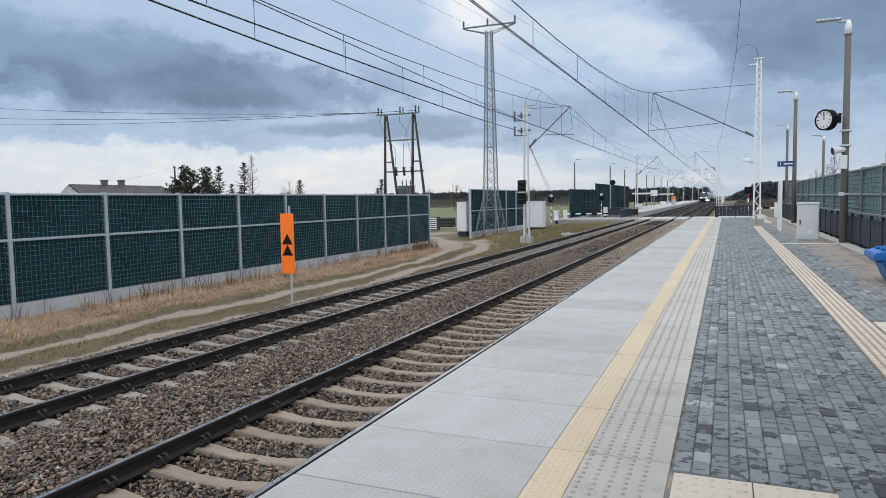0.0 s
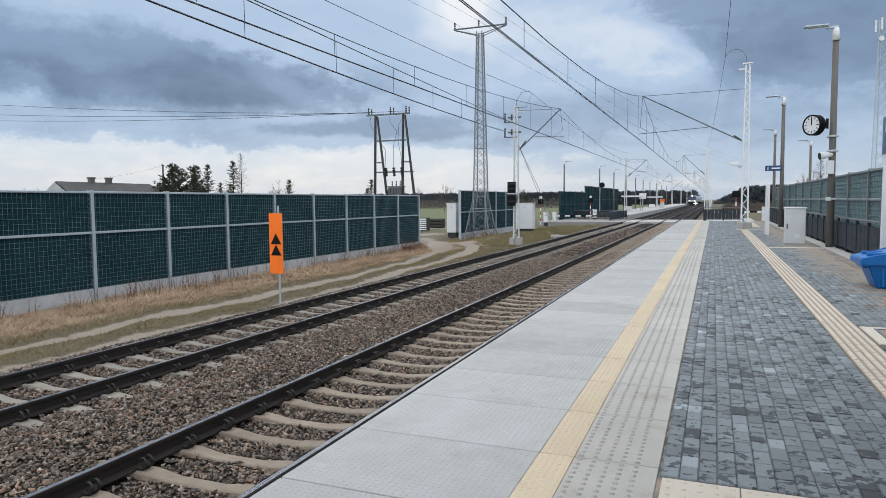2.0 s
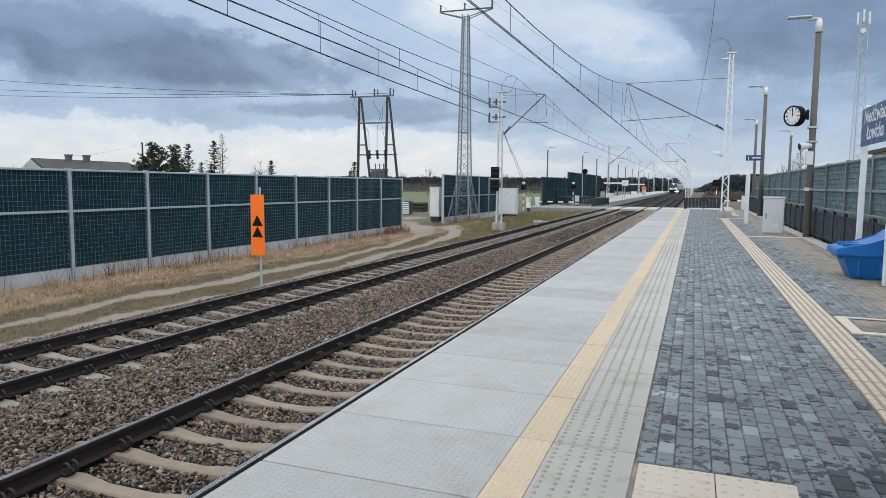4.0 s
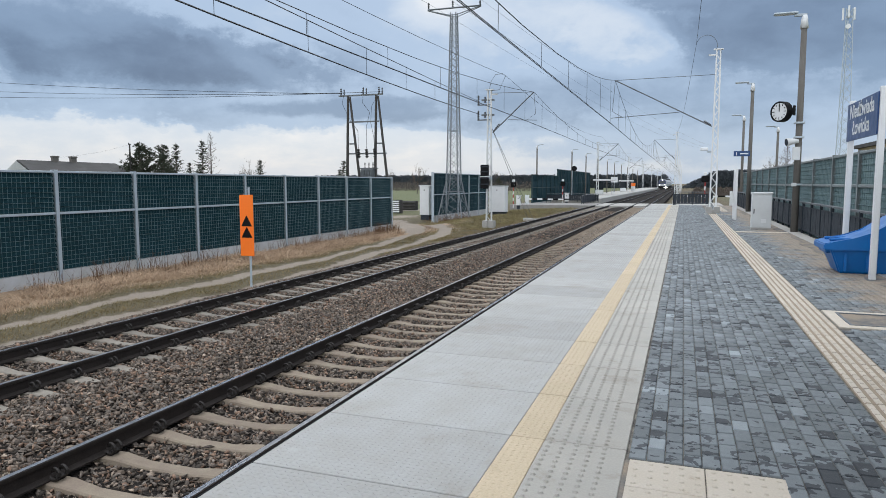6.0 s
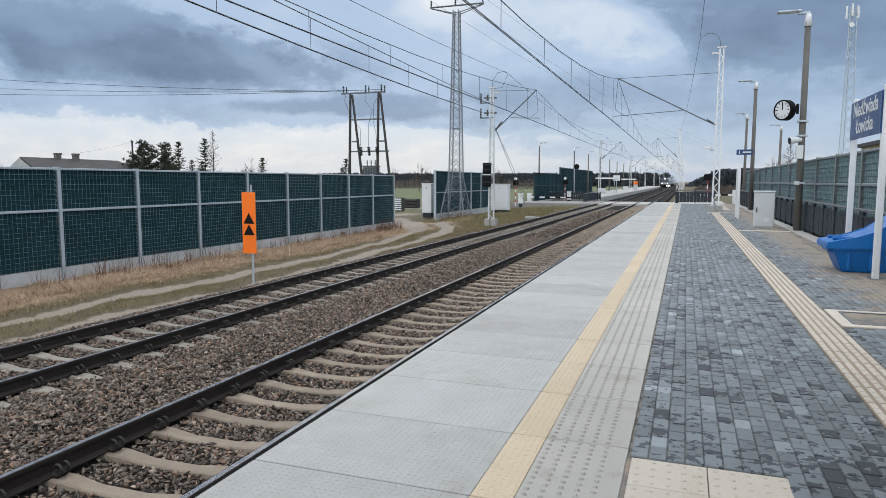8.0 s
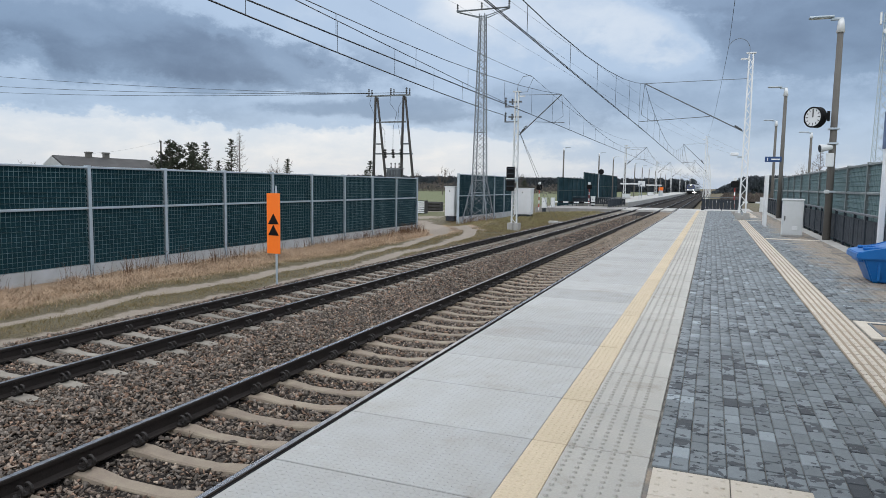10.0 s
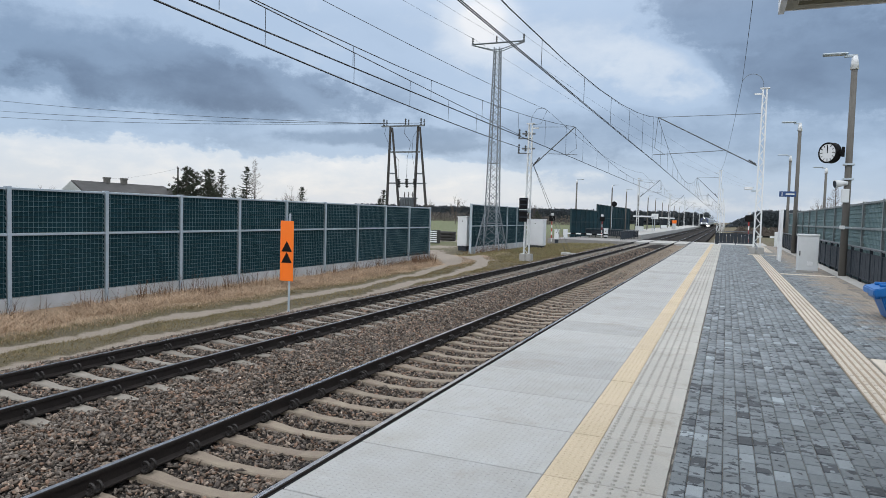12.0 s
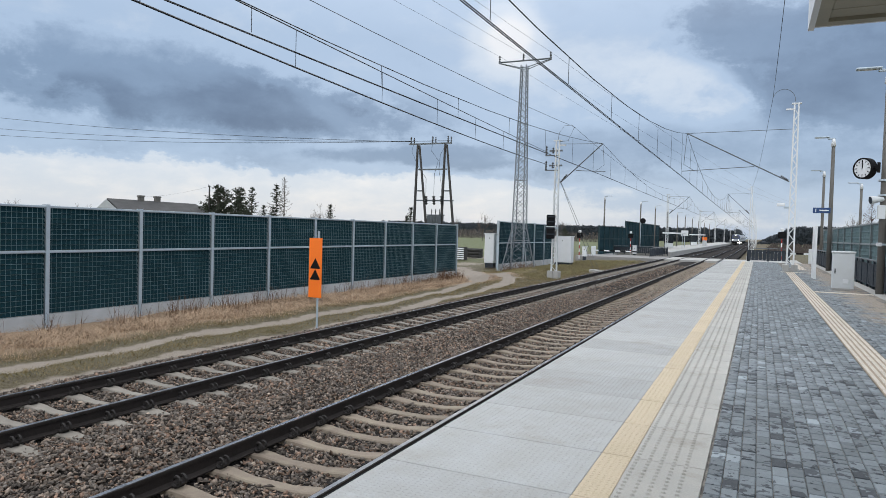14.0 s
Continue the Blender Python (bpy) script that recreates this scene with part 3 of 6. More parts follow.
gx = np.concatenate([[-3000, -1500, -800, -400, -220, -130, -80, -55, -40, -32, -26, -22], np.arange(-19, -12.6, 0.2), np.arange(-12.6, -8.14, 0.09), [-8.1, -7.9, -4, 0, 4, 7, 8, 12, 20, 32, 50, 80, 130, 220, 400, 800, 1500, 3000]])
gy = np.concatenate([[-3000, -1500, -600, -250, -100, -40, -15, -5, 0, 3], np.arange(5, 48, 0.3), np.arange(49, 100, 2.0), [110, 125, 150, 190, 250, 330, 450, 600, 900, 1500, 3000]])
XX, YY = np.meshgrid(gx, gy)
ZZ = ground_z(XX, YY)
n_r, n_c = XX.shape
idx = np.arange(n_r * n_c).reshape(n_r, n_c)
quads = np.stack([idx[:-1, :-1], idx[:-1, 1:], idx[1:, 1:], idx[1:, :-1]], -1).reshape(-1, 4)
M_GROUND = mat("grass_and_earth", (0.118, 0.097, 0.052), 0.95, vary=0.45, scale=2.2, fine=22, bump=1.0, depth=0.05, other=(0.10, 0.082, 0.052), blot=0.9)
# beyond the fences the sheet is a green winter crop; the dirt road is bare sand
gt = M_GROUND.node_tree
gb = gt.nodes["Principled BSDF"]
col_in = gb.inputs["Base Color"].links[0].from_socket
at_crop = gt.nodes.new("ShaderNodeAttribute")
at_crop.attribute_name = "crop"
at_sand = gt.nodes.new("ShaderNodeAttribute")
at_sand.attribute_name = "sand"
at_straw = gt.nodes.new("ShaderNodeAttribute")
at_straw.attribute_name = "straw"
g_noise = gt.nodes.new("ShaderNodeTexNoise")
g_noise.inputs["Scale"].default_value, g_noise.inputs["Detail"].default_value = 3.2, 9
g_pos = gt.nodes.new("ShaderNodeNewGeometry")
gt.links.new(g_pos.outputs["Position"], g_noise.inputs["Vector"])
for attr, colr, soft in ((at_straw, (0.30, 0.215, 0.14, 1), 0.5), (at_crop, (0.115, 0.128, 0.058, 1), 0.0), (at_sand, (0.275, 0.232, 0.19, 1), 0.95)):
    mx = gt.nodes.new("ShaderNodeMix")
    mx.data_type = "RGBA"
    f1 = gt.nodes.new("ShaderNodeMath")
    f1.operation, f1.use_clamp = "MULTIPLY_ADD", True
    gt.links.new(g_noise.outputs[0], f1.inputs[0])
    f1.inputs[1].default_value = soft * 1.6
    f2 = gt.nodes.new("ShaderNodeMath")
    f2.operation = "SUBTRACT"
    gt.links.new(attr.outputs["Fac"], f2.inputs[0])
    f2.inputs[1].default_value = soft * 0.8
    gt.links.new(f2.outputs[0], f1.inputs[2])
    f3 = gt.nodes.new("ShaderNodeMapRange")
    f3.inputs[1].default_value, f3.inputs[2].default_value = (0.3, 0.7) if soft else (0.0, 1.0)
    gt.links.new(f1.outputs[0], f3.inputs[0])
    gt.links.new(f3.outputs[0], mx.inputs[0])
    gt.links.new(col_in, mx.inputs[6])
    mx.inputs[7].default_value = colr
    col_in = mx.outputs[2]
gt.links.new(col_in, gb.inputs["Base Color"])
ground_me = arrays_mesh("ground", np.stack([XX, YY, ZZ], -1).reshape(-1, 3), quads, M_GROUND)
crop = np.clip((-XX - 19) / 6, 0, 1) + np.clip((XX - 9) / 5, 0, 1)
sand = np.exp(-((road_gap(XX, YY) / np.where(YY > 36, 1.0, np.where(YY > 31, 0.45, 0.31))) ** 4))
straw = np.clip((-XX - 11.0) / 1.0, 0, 1) * (YY < 45) * (XX > -20)
for nm, val in (("crop", crop), ("sand", sand), ("straw", straw)):
    at = ground_me.attributes.new(nm, "FLOAT", "POINT")
    at.data.foreach_set("value", val.ravel().astype(np.float32))
ground_me.shade_smooth()
solo("ground", ground_me, None, "dry grass with a sandy dirt road and green field", "ground", kind="structure")

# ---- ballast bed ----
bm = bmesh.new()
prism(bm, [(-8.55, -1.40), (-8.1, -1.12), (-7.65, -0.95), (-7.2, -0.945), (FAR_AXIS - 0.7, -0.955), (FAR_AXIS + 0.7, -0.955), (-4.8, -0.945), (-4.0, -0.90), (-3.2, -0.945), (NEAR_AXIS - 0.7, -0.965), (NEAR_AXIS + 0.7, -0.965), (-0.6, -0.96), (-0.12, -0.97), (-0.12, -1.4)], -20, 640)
# its colour holds the darkness of the gaps between the stones
solo("ballast_bed", bm, M_BED_SHADE, "crushed stone bed under both tracks, coloured near-black as gap shade", "ballast", kind="structure")

# ---- platform body and edge slabs ----
P_END = 53.6
plat = solo("platform", boxes((0.02, 6.15, -8, P_END, -1.42, -0.105)), M_CONC, "concrete railway platform with slab edge and dark paving", "platform", kind="structure")
solo("platform_bedding", boxes((X_TACT - 0.01, 6.1, -8, P_END - 0.01, -0.1045, -0.010)), M_JOINT, "sand bedding under the platform paving", "pavement", kind="structure")
solo("joint_fill", boxes((X_TACT - 0.011, X_TACT + 0.014, -6, 4.0, -0.05, -0.003)), M_VERGE, "sandy grit in the joint beside the dotted tiles", "joint", kind="structure")
# rubber nosing along the edge
solo("edge_nosing", boxes((-0.068, -0.028, -8, P_END, -0.16, -0.012), bev=0.012), M_RUBBER, "black rubber strip along the platform edge", "edge strip", kind="structure")

SLAB_L, SLAB_0 = 0.921, 4.135


def slab_mesh():
    bm = bmesh.new()
    box(bm, -0.026, 1.298, 0.006, SLAB_L - 0.006, -0.104, 0.0, bev=0.004)
    # pressed tread: short raised bars in alternating slants
    for r in range(22):
        for c in range(30):
            x, y, s = 0.02 + c * 0.042, 0.035 + r * 0.04, 1 if (r + c) % 2 else -1
            v = [bm.verts.new(p) for p in ((x - 0.016, y - 0.010 * s, -0.0004), (x + 0.004, y - 0.006, -0.0004), (x + 0.016, y + 0.010 * s, -0.0004), (x - 0.004, y + 0.006, -0.0004), (x, y, 0.0036))]
            for k in range(4):
                bm.faces.new((v[k], v[(k + 1) % 4], v[4]))
    return mesh_of(bm, "edge_slab", M_SLAB)


def yellow_mesh():
    bm = bmesh.new()
    box(bm, 1.300, 1.520, 0.006, SLAB_L - 0.006, -0.10, 0.0015, bev=0.003)
    # chevron relief
    for r in range(22):
        for c in range(5):
            x, y = 1.322 + c * 0.041, 0.035 + r * 0.04
            s = 1 if (r + c) % 2 else -1
            v = [bm.verts.new(p) for p in ((x, y - 0.009 * s, 0.0014), (x + 0.03, y + 0.009 * s, 0.0014), (x + 0.03, y + 0.009 * s + 0.010, 0.0014), (x, y - 0.009 * s + 0.010, 0.0014), (x + 0.015, y + 0.005, 0.0052))]
            for k in range(4):
                bm.faces.new((v[k], v[(k + 1) % 4], v[4]))
    return mesh_of(bm, "yellow_strip", M_YELLOW)


def dome(bm, x, y, z, r, hgt, sides=8):
    lo = [bm.verts.new((x + r * math.cos(k * math.tau / sides), y + r * math.sin(k * math.tau / sides), z)) for k in range(sides)]
    hi = [bm.verts.new((x + 0.55 * r * math.cos(k * math.tau / sides), y + 0.55 * r * math.sin(k * math.tau / sides), z + hgt)) for k in range(sides)]
    for k in range(sides):
        bm.faces.new((lo[k], lo[(k + 1) % sides], hi[(k + 1) % sides], hi[k]))
    bm.faces.new(hi)


def tactile_mesh():
    bm = bmesh.new()
    box(bm, 1.522, X_TACT - 0.012, 0.006, SLAB_L - 0.006, -0.10, 0.0, bev=0.004)
    for c in range(5):
        for r in range(13):
            dome(bm, 1.56 + c * 0.085, 0.035 + r * 0.0705, -0.0002, 0.017, 0.011)
    return mesh_of(bm, "tactile_strip", M_TACT)


me_s, me_y, me_t = slab_mesh(), yellow_mesh(), tactile_mesh()
edge = thing("platform_edge", "pale concrete edge slabs with yellow line and raised dots", "platform edge", kind="structure")
for k in range(-13, 54):
    y = SLAB_0 + k * SLAB_L
    if y + SLAB_L > P_END:
        break
    for nm, me in (("edge_slab", me_s), ("yellow_strip", me_y), ("tactile_strip", me_t)):
        ob = part(nm, me, None, edge)
        ob.location = (0, y, random.uniform(-0.0015, 0.0015))

# ---- tracks ----
rail_side = [(-0.075, -0.172), (0.075, -0.172), (0.075, -0.160), (0.010, -0.140), (0.008, -0.045), (0.036, -0.035), (0.036, -0.006), (0.030, -0.0005), (-0.030, -0.0005), (-0.036, -0.006), (-0.036, -0.035), (-0.008, -0.045), (-0.010, -0.140), (-0.075, -0.160)]


def rail_mesh():
    bm = bmesh.new()
    prism(bm, rail_side, -20, 620)
    return mesh_of(bm, "rail", M_RAIL)


def sleeper_mesh(m):
    """Concrete sleeper: high rail seats, a waisted and lower middle."""
    bm = bmesh.new()
    secs = [(-1.30, 0.13, -0.03), (-1.0, 0.15, 0.0), (-0.55, 0.15, 0.0), (-0.25, 0.125, -0.035), (0.25, 0.125, -0.035), (0.55, 0.15, 0.0), (1.0, 0.15, 0.0), (1.30, 0.13, -0.03)]
    rings = []
    for x, w, z in secs:
        rings.append([bm.verts.new(p) for p in ((x, -w, -0.2), (x, -w * 0.66, z - 0.012), (x, -w * 0.52, z), (x, w * 0.52, z), (x, w * 0.66, z - 0.012), (x, w, -0.2))])
    for a1, b1 in zip(rings, rings[1:]):
        for k in range(5):
            bm.faces.new((a1[k], a1[k + 1], b1[k + 1], b1[k]))
    bm.faces.new(rings[0])
    bm.faces.new(rings[-1])
    return mesh_of(bm, "sleeper", m)


def clip_mesh():
    """A sprung steel loop each side of the rail foot, on its shoulder."""
    bm = bmesh.new()
    for s in (-1, 1):
        x = 0.10 * s
        box(bm, x - 0.03, x + 0.03, -0.05, 0.05, -0.172, -0.145)
        for e in (-1, 1):
            ring = [(x + 0.02 * s + 0.048 * math.cos(a) * s, 0.038 * e + 0.012 * math.sin(a * 0.5), -0.105 + 0.045 * math.sin(a)) for a in np.linspace(-2.6, 3.2, 11)]
            tube(bm, ring, 0.015, 5)
        tube(bm, [(x + 0.045 * s, -0.05, -0.135), (x + 0.055 * s, 0, -0.12), (x + 0.045 * s, 0.05, -0.135)], 0.02, 5)
    return mesh_of(bm, "rail_clip", M_CLIP)


me_rail, me_clip = rail_mesh(), clip_mesh()
bm = bmesh.new()
v = [bm.verts.new(p) for p in ((-0.026, -20, 0), (0.026, -20, 0), (0.026, 620, 0), (-0.026, 620, 0))]
bm.faces.new(v)
bmesh.ops.solidify(bm, geom=bm.faces[:], thickness=0.001)
me_head = mesh_of(bm, "running_face", M_RAILTOP)
GAUGE = 0.7525
NEAR_Y0, NEAR_GAP = 4.125, 0.588
for axis, m_sl, y0, gap, wide, lab in ((NEAR_AXIS, M_SLEEPN, NEAR_Y0, NEAR_GAP, 0.12, "railway track on rust-stained concrete sleepers"), (FAR_AXIS, M_SLEEPF, 5.28, 0.6, 0.0, "railway track on pale concrete sleepers")):
    track = thing("railway_track", lab, "railway track", (axis, 0, RAIL_Z), kind="structure", group="railway tracks")
    me_sl = sleeper_mesh(m_sl)
    for s in (-1, 1):
        r = part("rail", me_rail, None, track)
        r.location = (s * GAUGE + max(s, 0) * wide, 0, 0)
        h1 = part("running_face", me_head, None, r, "polished steel running face")
        h1.location = (0, 0, 0.0005)
    for k in range(-22, 120):
        sl = part("sleeper", me_sl, None, track)
        sl.location = (random.uniform(-0.01, 0.01), y0 + gap * k, -0.172)
        if k < 60:
            for s in (-1, 1):
                c = part("rail_clip", me_clip, None, sl)
                c.location = (s * GAUGE + max(s, 0) * wide, 0, 0.172)

# ---- noise fences ----


def ribbed_panel(length, a1, b1, material, rib=1.0):
    """One green panel with flat horizontal ribs on its face."""
    n = max(2, int((b1 - a1) / 0.135))
    prof = [(-0.10, a1)]
    for k in range(n):
        z0, z1 = a1 + (b1 - a1) * k / n, a1 + (b1 - a1) * (k + 1) / n
        prof += [(0.004 - 0.059 * rib, z0 + 0.002), (0.004, z0 + 0.016), (0.004, z0 + 0.03), (0.004 - 0.054 * rib, z1 - 0.006)]
    prof += [(-0.10, b1)]
    return mesh_of(prism(bmesh.new(), prof, 0.05, length - 0.05), "panel", material)


def wire_grid(length, a1, b1, pitch):
    bm = bmesh.new()
    n = int(length / pitch)
    for k in range(1, n):
        y = length * k / n
        box(bm, 0.030, 0.037, y - 0.003, y + 0.003, a1, b1)
    n = max(2, int((b1 - a1) / pitch))
    for k in range(n + 1):
        z = a1 + (b1 - a1) * k / n
        box(bm, 0.035, 0.043, 0.05, length - 0.05, z - 0.004, z + 0.004)
    return mesh_of(bm, "wire_grid", M_WIRE)


def fence_line(x, y0, n, length, zbase, zlo, zmid, zhi, side, pitch, label, group, green=None, steel=None):
    green, steel = green or M_PANEL, steel or M_GALV
    pieces = []
    for a1, b1 in ((zlo, zmid - 0.036), (zmid + 0.036, zhi - 0.061)):
        pieces.append(("panel", ribbed_panel(length, a1, b1, green, 1.0 if green is M_PANEL else 0.35)))
        if pitch:
            pieces.append(("wire_grid", wire_grid(length, a1, b1, pitch)))
    for a1, b1 in ((zmid - 0.035, zmid + 0.035), (zhi - 0.06, zhi)):
        pieces.append(("crossbar", mesh_of(boxes((-0.06, 0.06, 0.05, length - 0.05, a1, b1), bev=0.008), "crossbar", steel)))
    pieces.append(("plinth", mesh_of(boxes((-0.07, 0.045, 0.06, length - 0.06, zbase, zlo), bev=0.01), "plinth", M_PLINTH)))
    bm = bmesh.new()
    prism(bm, [(-0.095, -0.055), (-0.08, -0.055), (-0.08, -0.012), (0.06, -0.012), (0.06, -0.055), (0.075, -0.055), (0.075, 0.055), (0.06, 0.055), (0.06, 0.012), (-0.08, 0.012), (-0.08, 0.055), (-0.095, 0.055)], zbase - 0.1, zhi + 0.03, "z")
    po = mesh_of(bm, "post", steel)
    fence = thing("noise_fence", label, "noise barrier", (x, 0, 0), group=group)
    for k in range(n + 1):
        p = part("post", po, None, fence)
        p.location = (0, y0 + k * length, 0)
        p.rotation_euler = (0, 0, 0 if side > 0 else math.pi)
        if k < n:
            for nm, me in pieces:
                o = part(nm, me, None, fence)
                o.location = (0, y0 + k * length + (0 if side > 0 else length), 0)
                o.rotation_euler = (0, 0, 0 if side > 0 else math.pi)
                if nm == "wire_grid":
                    tagged(o, kind="stuff")
    return fence


fence_line(-15.0, 14.71 - 15, 13, 3.0, -1.35, -0.92, 0.76, 2.0, 1, 0.135, "dark green noise barrier with pale mesh and concrete plinth", "noise barriers")
fence_line(-15.0, 46.2, 5, 2.9, -1.35, -0.75, 0.80, 2.42, 1, 0.27, "dark green noise barrier beside the dirt road gap", "noise barriers")
M_FENCED = mat("dark_green_steel", (0.025, 0.055, 0.062), 0.6, vary=0.1)
fence_line(-15.0, 80.5, 6, 3.0, -1.0, -0.75, 1.1, 2.72, 1, 0, "dark green noise barrier by the far platform", "noise barriers", None, M_FENCED)
fence_line(-15.1, 98.5, 12, 3.0, -1.0, -0.75, 1.7, 3.7, 1, 0, "taller dark green noise barrier behind the far platform", "noise barriers", None, M_FENCED)
fence_line(6.3, 0.6, 17, 3.0, -1.3, -0.9, 1.56, 2.38, -1, 0.2, "grey-green noise barrier with wire mesh behind the platform", "noise barriers", M_PANELR, M_FENCER)

# ---- overhead line masts, wires ----


def lattice(parent, material, legs, z_steps, r):
    """Cross bracing between neighbouring legs; legs: functions of z."""
    n = len(legs)
    for z0, z1 in zip(z_steps, z_steps[1:]):
        for k in range(n if n > 2 else 1):
            a1, b1 = legs[k], legs[(k + 1) % n]
            part("brace", bar([a1(z0), b1(z1)], r, 4), material, parent)
            part("brace", bar([b1(z0), a1(z1)], r, 4), material, parent)


def bar(pts, r, sides=6, taper=None):
    return tube(bmesh.new(), pts, r, sides, taper)


def insulator_string(bm, a, b, r=0.07, n=5):
    a, b = Vector(a), Vector(b)
    tube(bm, [a, b], r * 0.35, 6)
    for k in range(n):
        c = a.lerp(b, (k + 0.5) / n)
        d = (b - a).normalized() * (b - a).length / n * 0.28
        tube(bm, [c - d, c + d], r, 8, r * 0.6)
    return bm


def line_mast(side, base_z, height, reach, z_tie, z_arm, z_drop, paint, label, arm=1.55):
    """A twin-channel lattice mast with zigzag lacing and its cantilever; side: +1 reaches to -x. Origin at its foot."""
    m = thing("catenary_mast", label, "catenary mast", group="catenary masts")
    s = -side
    top = height
    # two channels that lean together towards the top, laced in a zigzag
    half = 0.165
    for k in (-1, 1):
        leg = boxes((k * half - 0.038, k * half + 0.038, -0.07, 0.07, 0, top), bev=0.006)
        for v in leg.verts:
            v.co.x -= k * (half - 0.095) * v.co.z / top
        part("leg", leg, paint, m)
    zs = np.arange(0.3, top - 0.2, 0.33)
    for i, (a1, b1) in enumerate(zip(zs, zs[1:])):
        q = 1 if i % 2 else -1
        w0, w1 = (half - (half - 0.095) * z / top for z in (a1, b1))
        part("lacing_bar", bar([(-w0 * 0.85 * q, -0.05, a1), (w1 * 0.85 * q, -0.05, b1)], 0.022, 4), paint, m)
    part("foundation", boxes((-0.36, -0.05, -0.28, 0.28, -0.25, 0.34), (0.05, 0.36, -0.28, 0.28, -0.25, 0.34), (-0.3, 0.3, -0.2, 0.2, -0.25, 0.2), bev=0.02), M_CONC, m)
    part("head_plate", boxes((-0.24, 0.24, -0.10, 0.10, top, top + 0.06), (s * 0.1, s * 0.5, -0.04, 0.04, top - 0.30, top - 0.22)), paint, m)
    part("cantilever_tube", bar([(s * 0.2, 0, z_arm), (s * reach, 0, z_tie)], 0.035), M_MAST, m)
    part("top_tie", bar([(s * 0.1, 0, z_tie + 0.05), (s * reach, 0, z_tie)], 0.016), M_MAST, m)
    part("drop_rod", bar([(s * reach, 0, z_tie), (s * (reach + 0.12), 0, z_drop + 0.5), (s * (reach - 0.45), 0, z_drop + 0.12)], 0.014), M_MAST, m)
    part("registration_arm", bar([(s * (reach - arm), 0, z_drop + 0.10 + 0.065 * arm), (s * (reach + 0.2), 0, z_drop + 0.12)], 0.020), M_MAST, m)
    ins = bmesh.new()
    insulator_string(ins, (s * 0.25, 0, z_arm + 0.06), (s * 0.62, 0, z_arm + (z_tie - z_arm) * 0.62 / reach))
    part("insulator", ins, M_INS, m)
    return m


MAST_Y = [39.9, 95, 150, 205, 262, 320, 380]
mast_r = line_mast(1, 0, 8.8, 5.40, 7.45, 4.72, 5.22, M_WHITE, "white lattice catenary mast on concrete blocks", 3.5)
mast_r.matrix_world = pose(3.86, 39.9, 0)
mast_f = line_mast(1, 0, 9.3, 2.85, 8.4, 5.8, 5.85, M_WHITE, "white lattice catenary mast beyond the level crossing")
mast_f.matrix_world = pose(1.31, MAST_Y[1], -1.0)
for y in MAST_Y[2:]:
    copy_thing(mast_f, pose(1.31, y, -1.0))
# feeder horn on top
part("horn", bar([(-0.62 + 0.55 * math.cos(a1), 0, 9.0 + 0.62 * math.sin(a1)) for a1 in np.linspace(-0.3, 2.9, 12)], 0.013), M_MAST, mast_r)
cam_b = part("camera_housing", boxes((-0.75, -0.35, -0.12, 0.12, 3.42, 3.58), bev=0.02), M_WHITE, mast_r, "white surveillance camera housing")
part("bracket", boxes((-0.4, -0.12, -0.03, 0.03, 3.30, 3.40)), M_GALV, cam_b)
mast_l = line_mast(-1, 0, 8.25, 2.72, 8.02, 5.70, 6.25, M_CAB, "pale lattice catenary mast beside the tracks")
mast_l.matrix_world = pose(-8.95, 39.9, -1.0)
for y in MAST_Y[1:]:
    copy_thing(mast_l, pose(-8.95, y, -1.0))
part("horn", bar([(0.0, 0, 8.3), (0.05, 0, 8.7), (0.35, 0, 9.15), (0.8, 0, 9.2), (0.98, 0, 9.05), (0.62, 0, 8.25), (0.1, 0, 8.22)], 0.016), M_MAST, mast_l)
for k, z in enumerate((7.6, 6.7)):
    br = part("anchor_bracket", boxes((-0.75, 0.12, -0.06, 0.06, z - 0.25, z - 0.19), (-0.75, -0.69, -0.05, 0.05, z - 0.2, z + 0.1), (-0.5, 0.3, -0.05, 0.05, z + 0.02, z + 0.12)), M_MAST, mast_l)
    b2 = bmesh.new()
    insulator_string(b2, (-0.70, 0.0, z - 0.22), (-0.70, 0, z + 0.36), 0.075, 4)
    part("insulator", b2, M_INS, br)
    b2 = bmesh.new()
    insulator_string(b2, (-0.28, 0.0, z - 0.1), (-0.28, 0, z + 0.26), 0.085, 3)
    part("insulator", b2, M_INS, br)


def wire(name, pts, r, parent=None, label="", category="wire", group=""):
    me = mesh_of(tube(bmesh.new(), pts, r, 5), name, M_CABLE)
    if parent:
        return part(name, me, None, parent)
    return solo(name, me, None, label, category, group=group)


def span(x0, y0, z0, x1, y1, z1, sag, n=12):
    return [(x0 + (x1 - x0) * k / n, y0 + (y1 - y0) * k / n, z0 + (z1 - z0) * k / n - sag * 4 * (k / n) * (1 - k / n)) for k in range(n + 1)]


def catenary(x, zc, z_mast, z_mid, label):
    line = thing("overhead_line", label, "overhead line", group="overhead lines")
    ys = [-16.0] + MAST_Y
    for y0, y1 in zip(ys, ys[1:]):
        sag = z_mast - z_mid
        wire("messenger_wire", span(x, y0, z_mast, x, y1, z_mast, sag), 0.012, line)
        for d in (-0.02, 0.02):
            wire("contact_wire", span(x + d, y0, zc, x + d, y1, zc, 0.04, 4), 0.010, line)
        n = int((y1 - y0) / 4.6)
        for k in range(n):
            t = (k + 0.5) / n
            if y0 + (y1 - y0) * t < 200:
                z = z_mast - sag * 4 * t * (1 - t)
                if z - zc > 0.3:
                    wire("dropper", [(x, y0 + (y1 - y0) * t, zc), (x, y0 + (y1 - y0) * t, z)], 0.007, line)
    return line


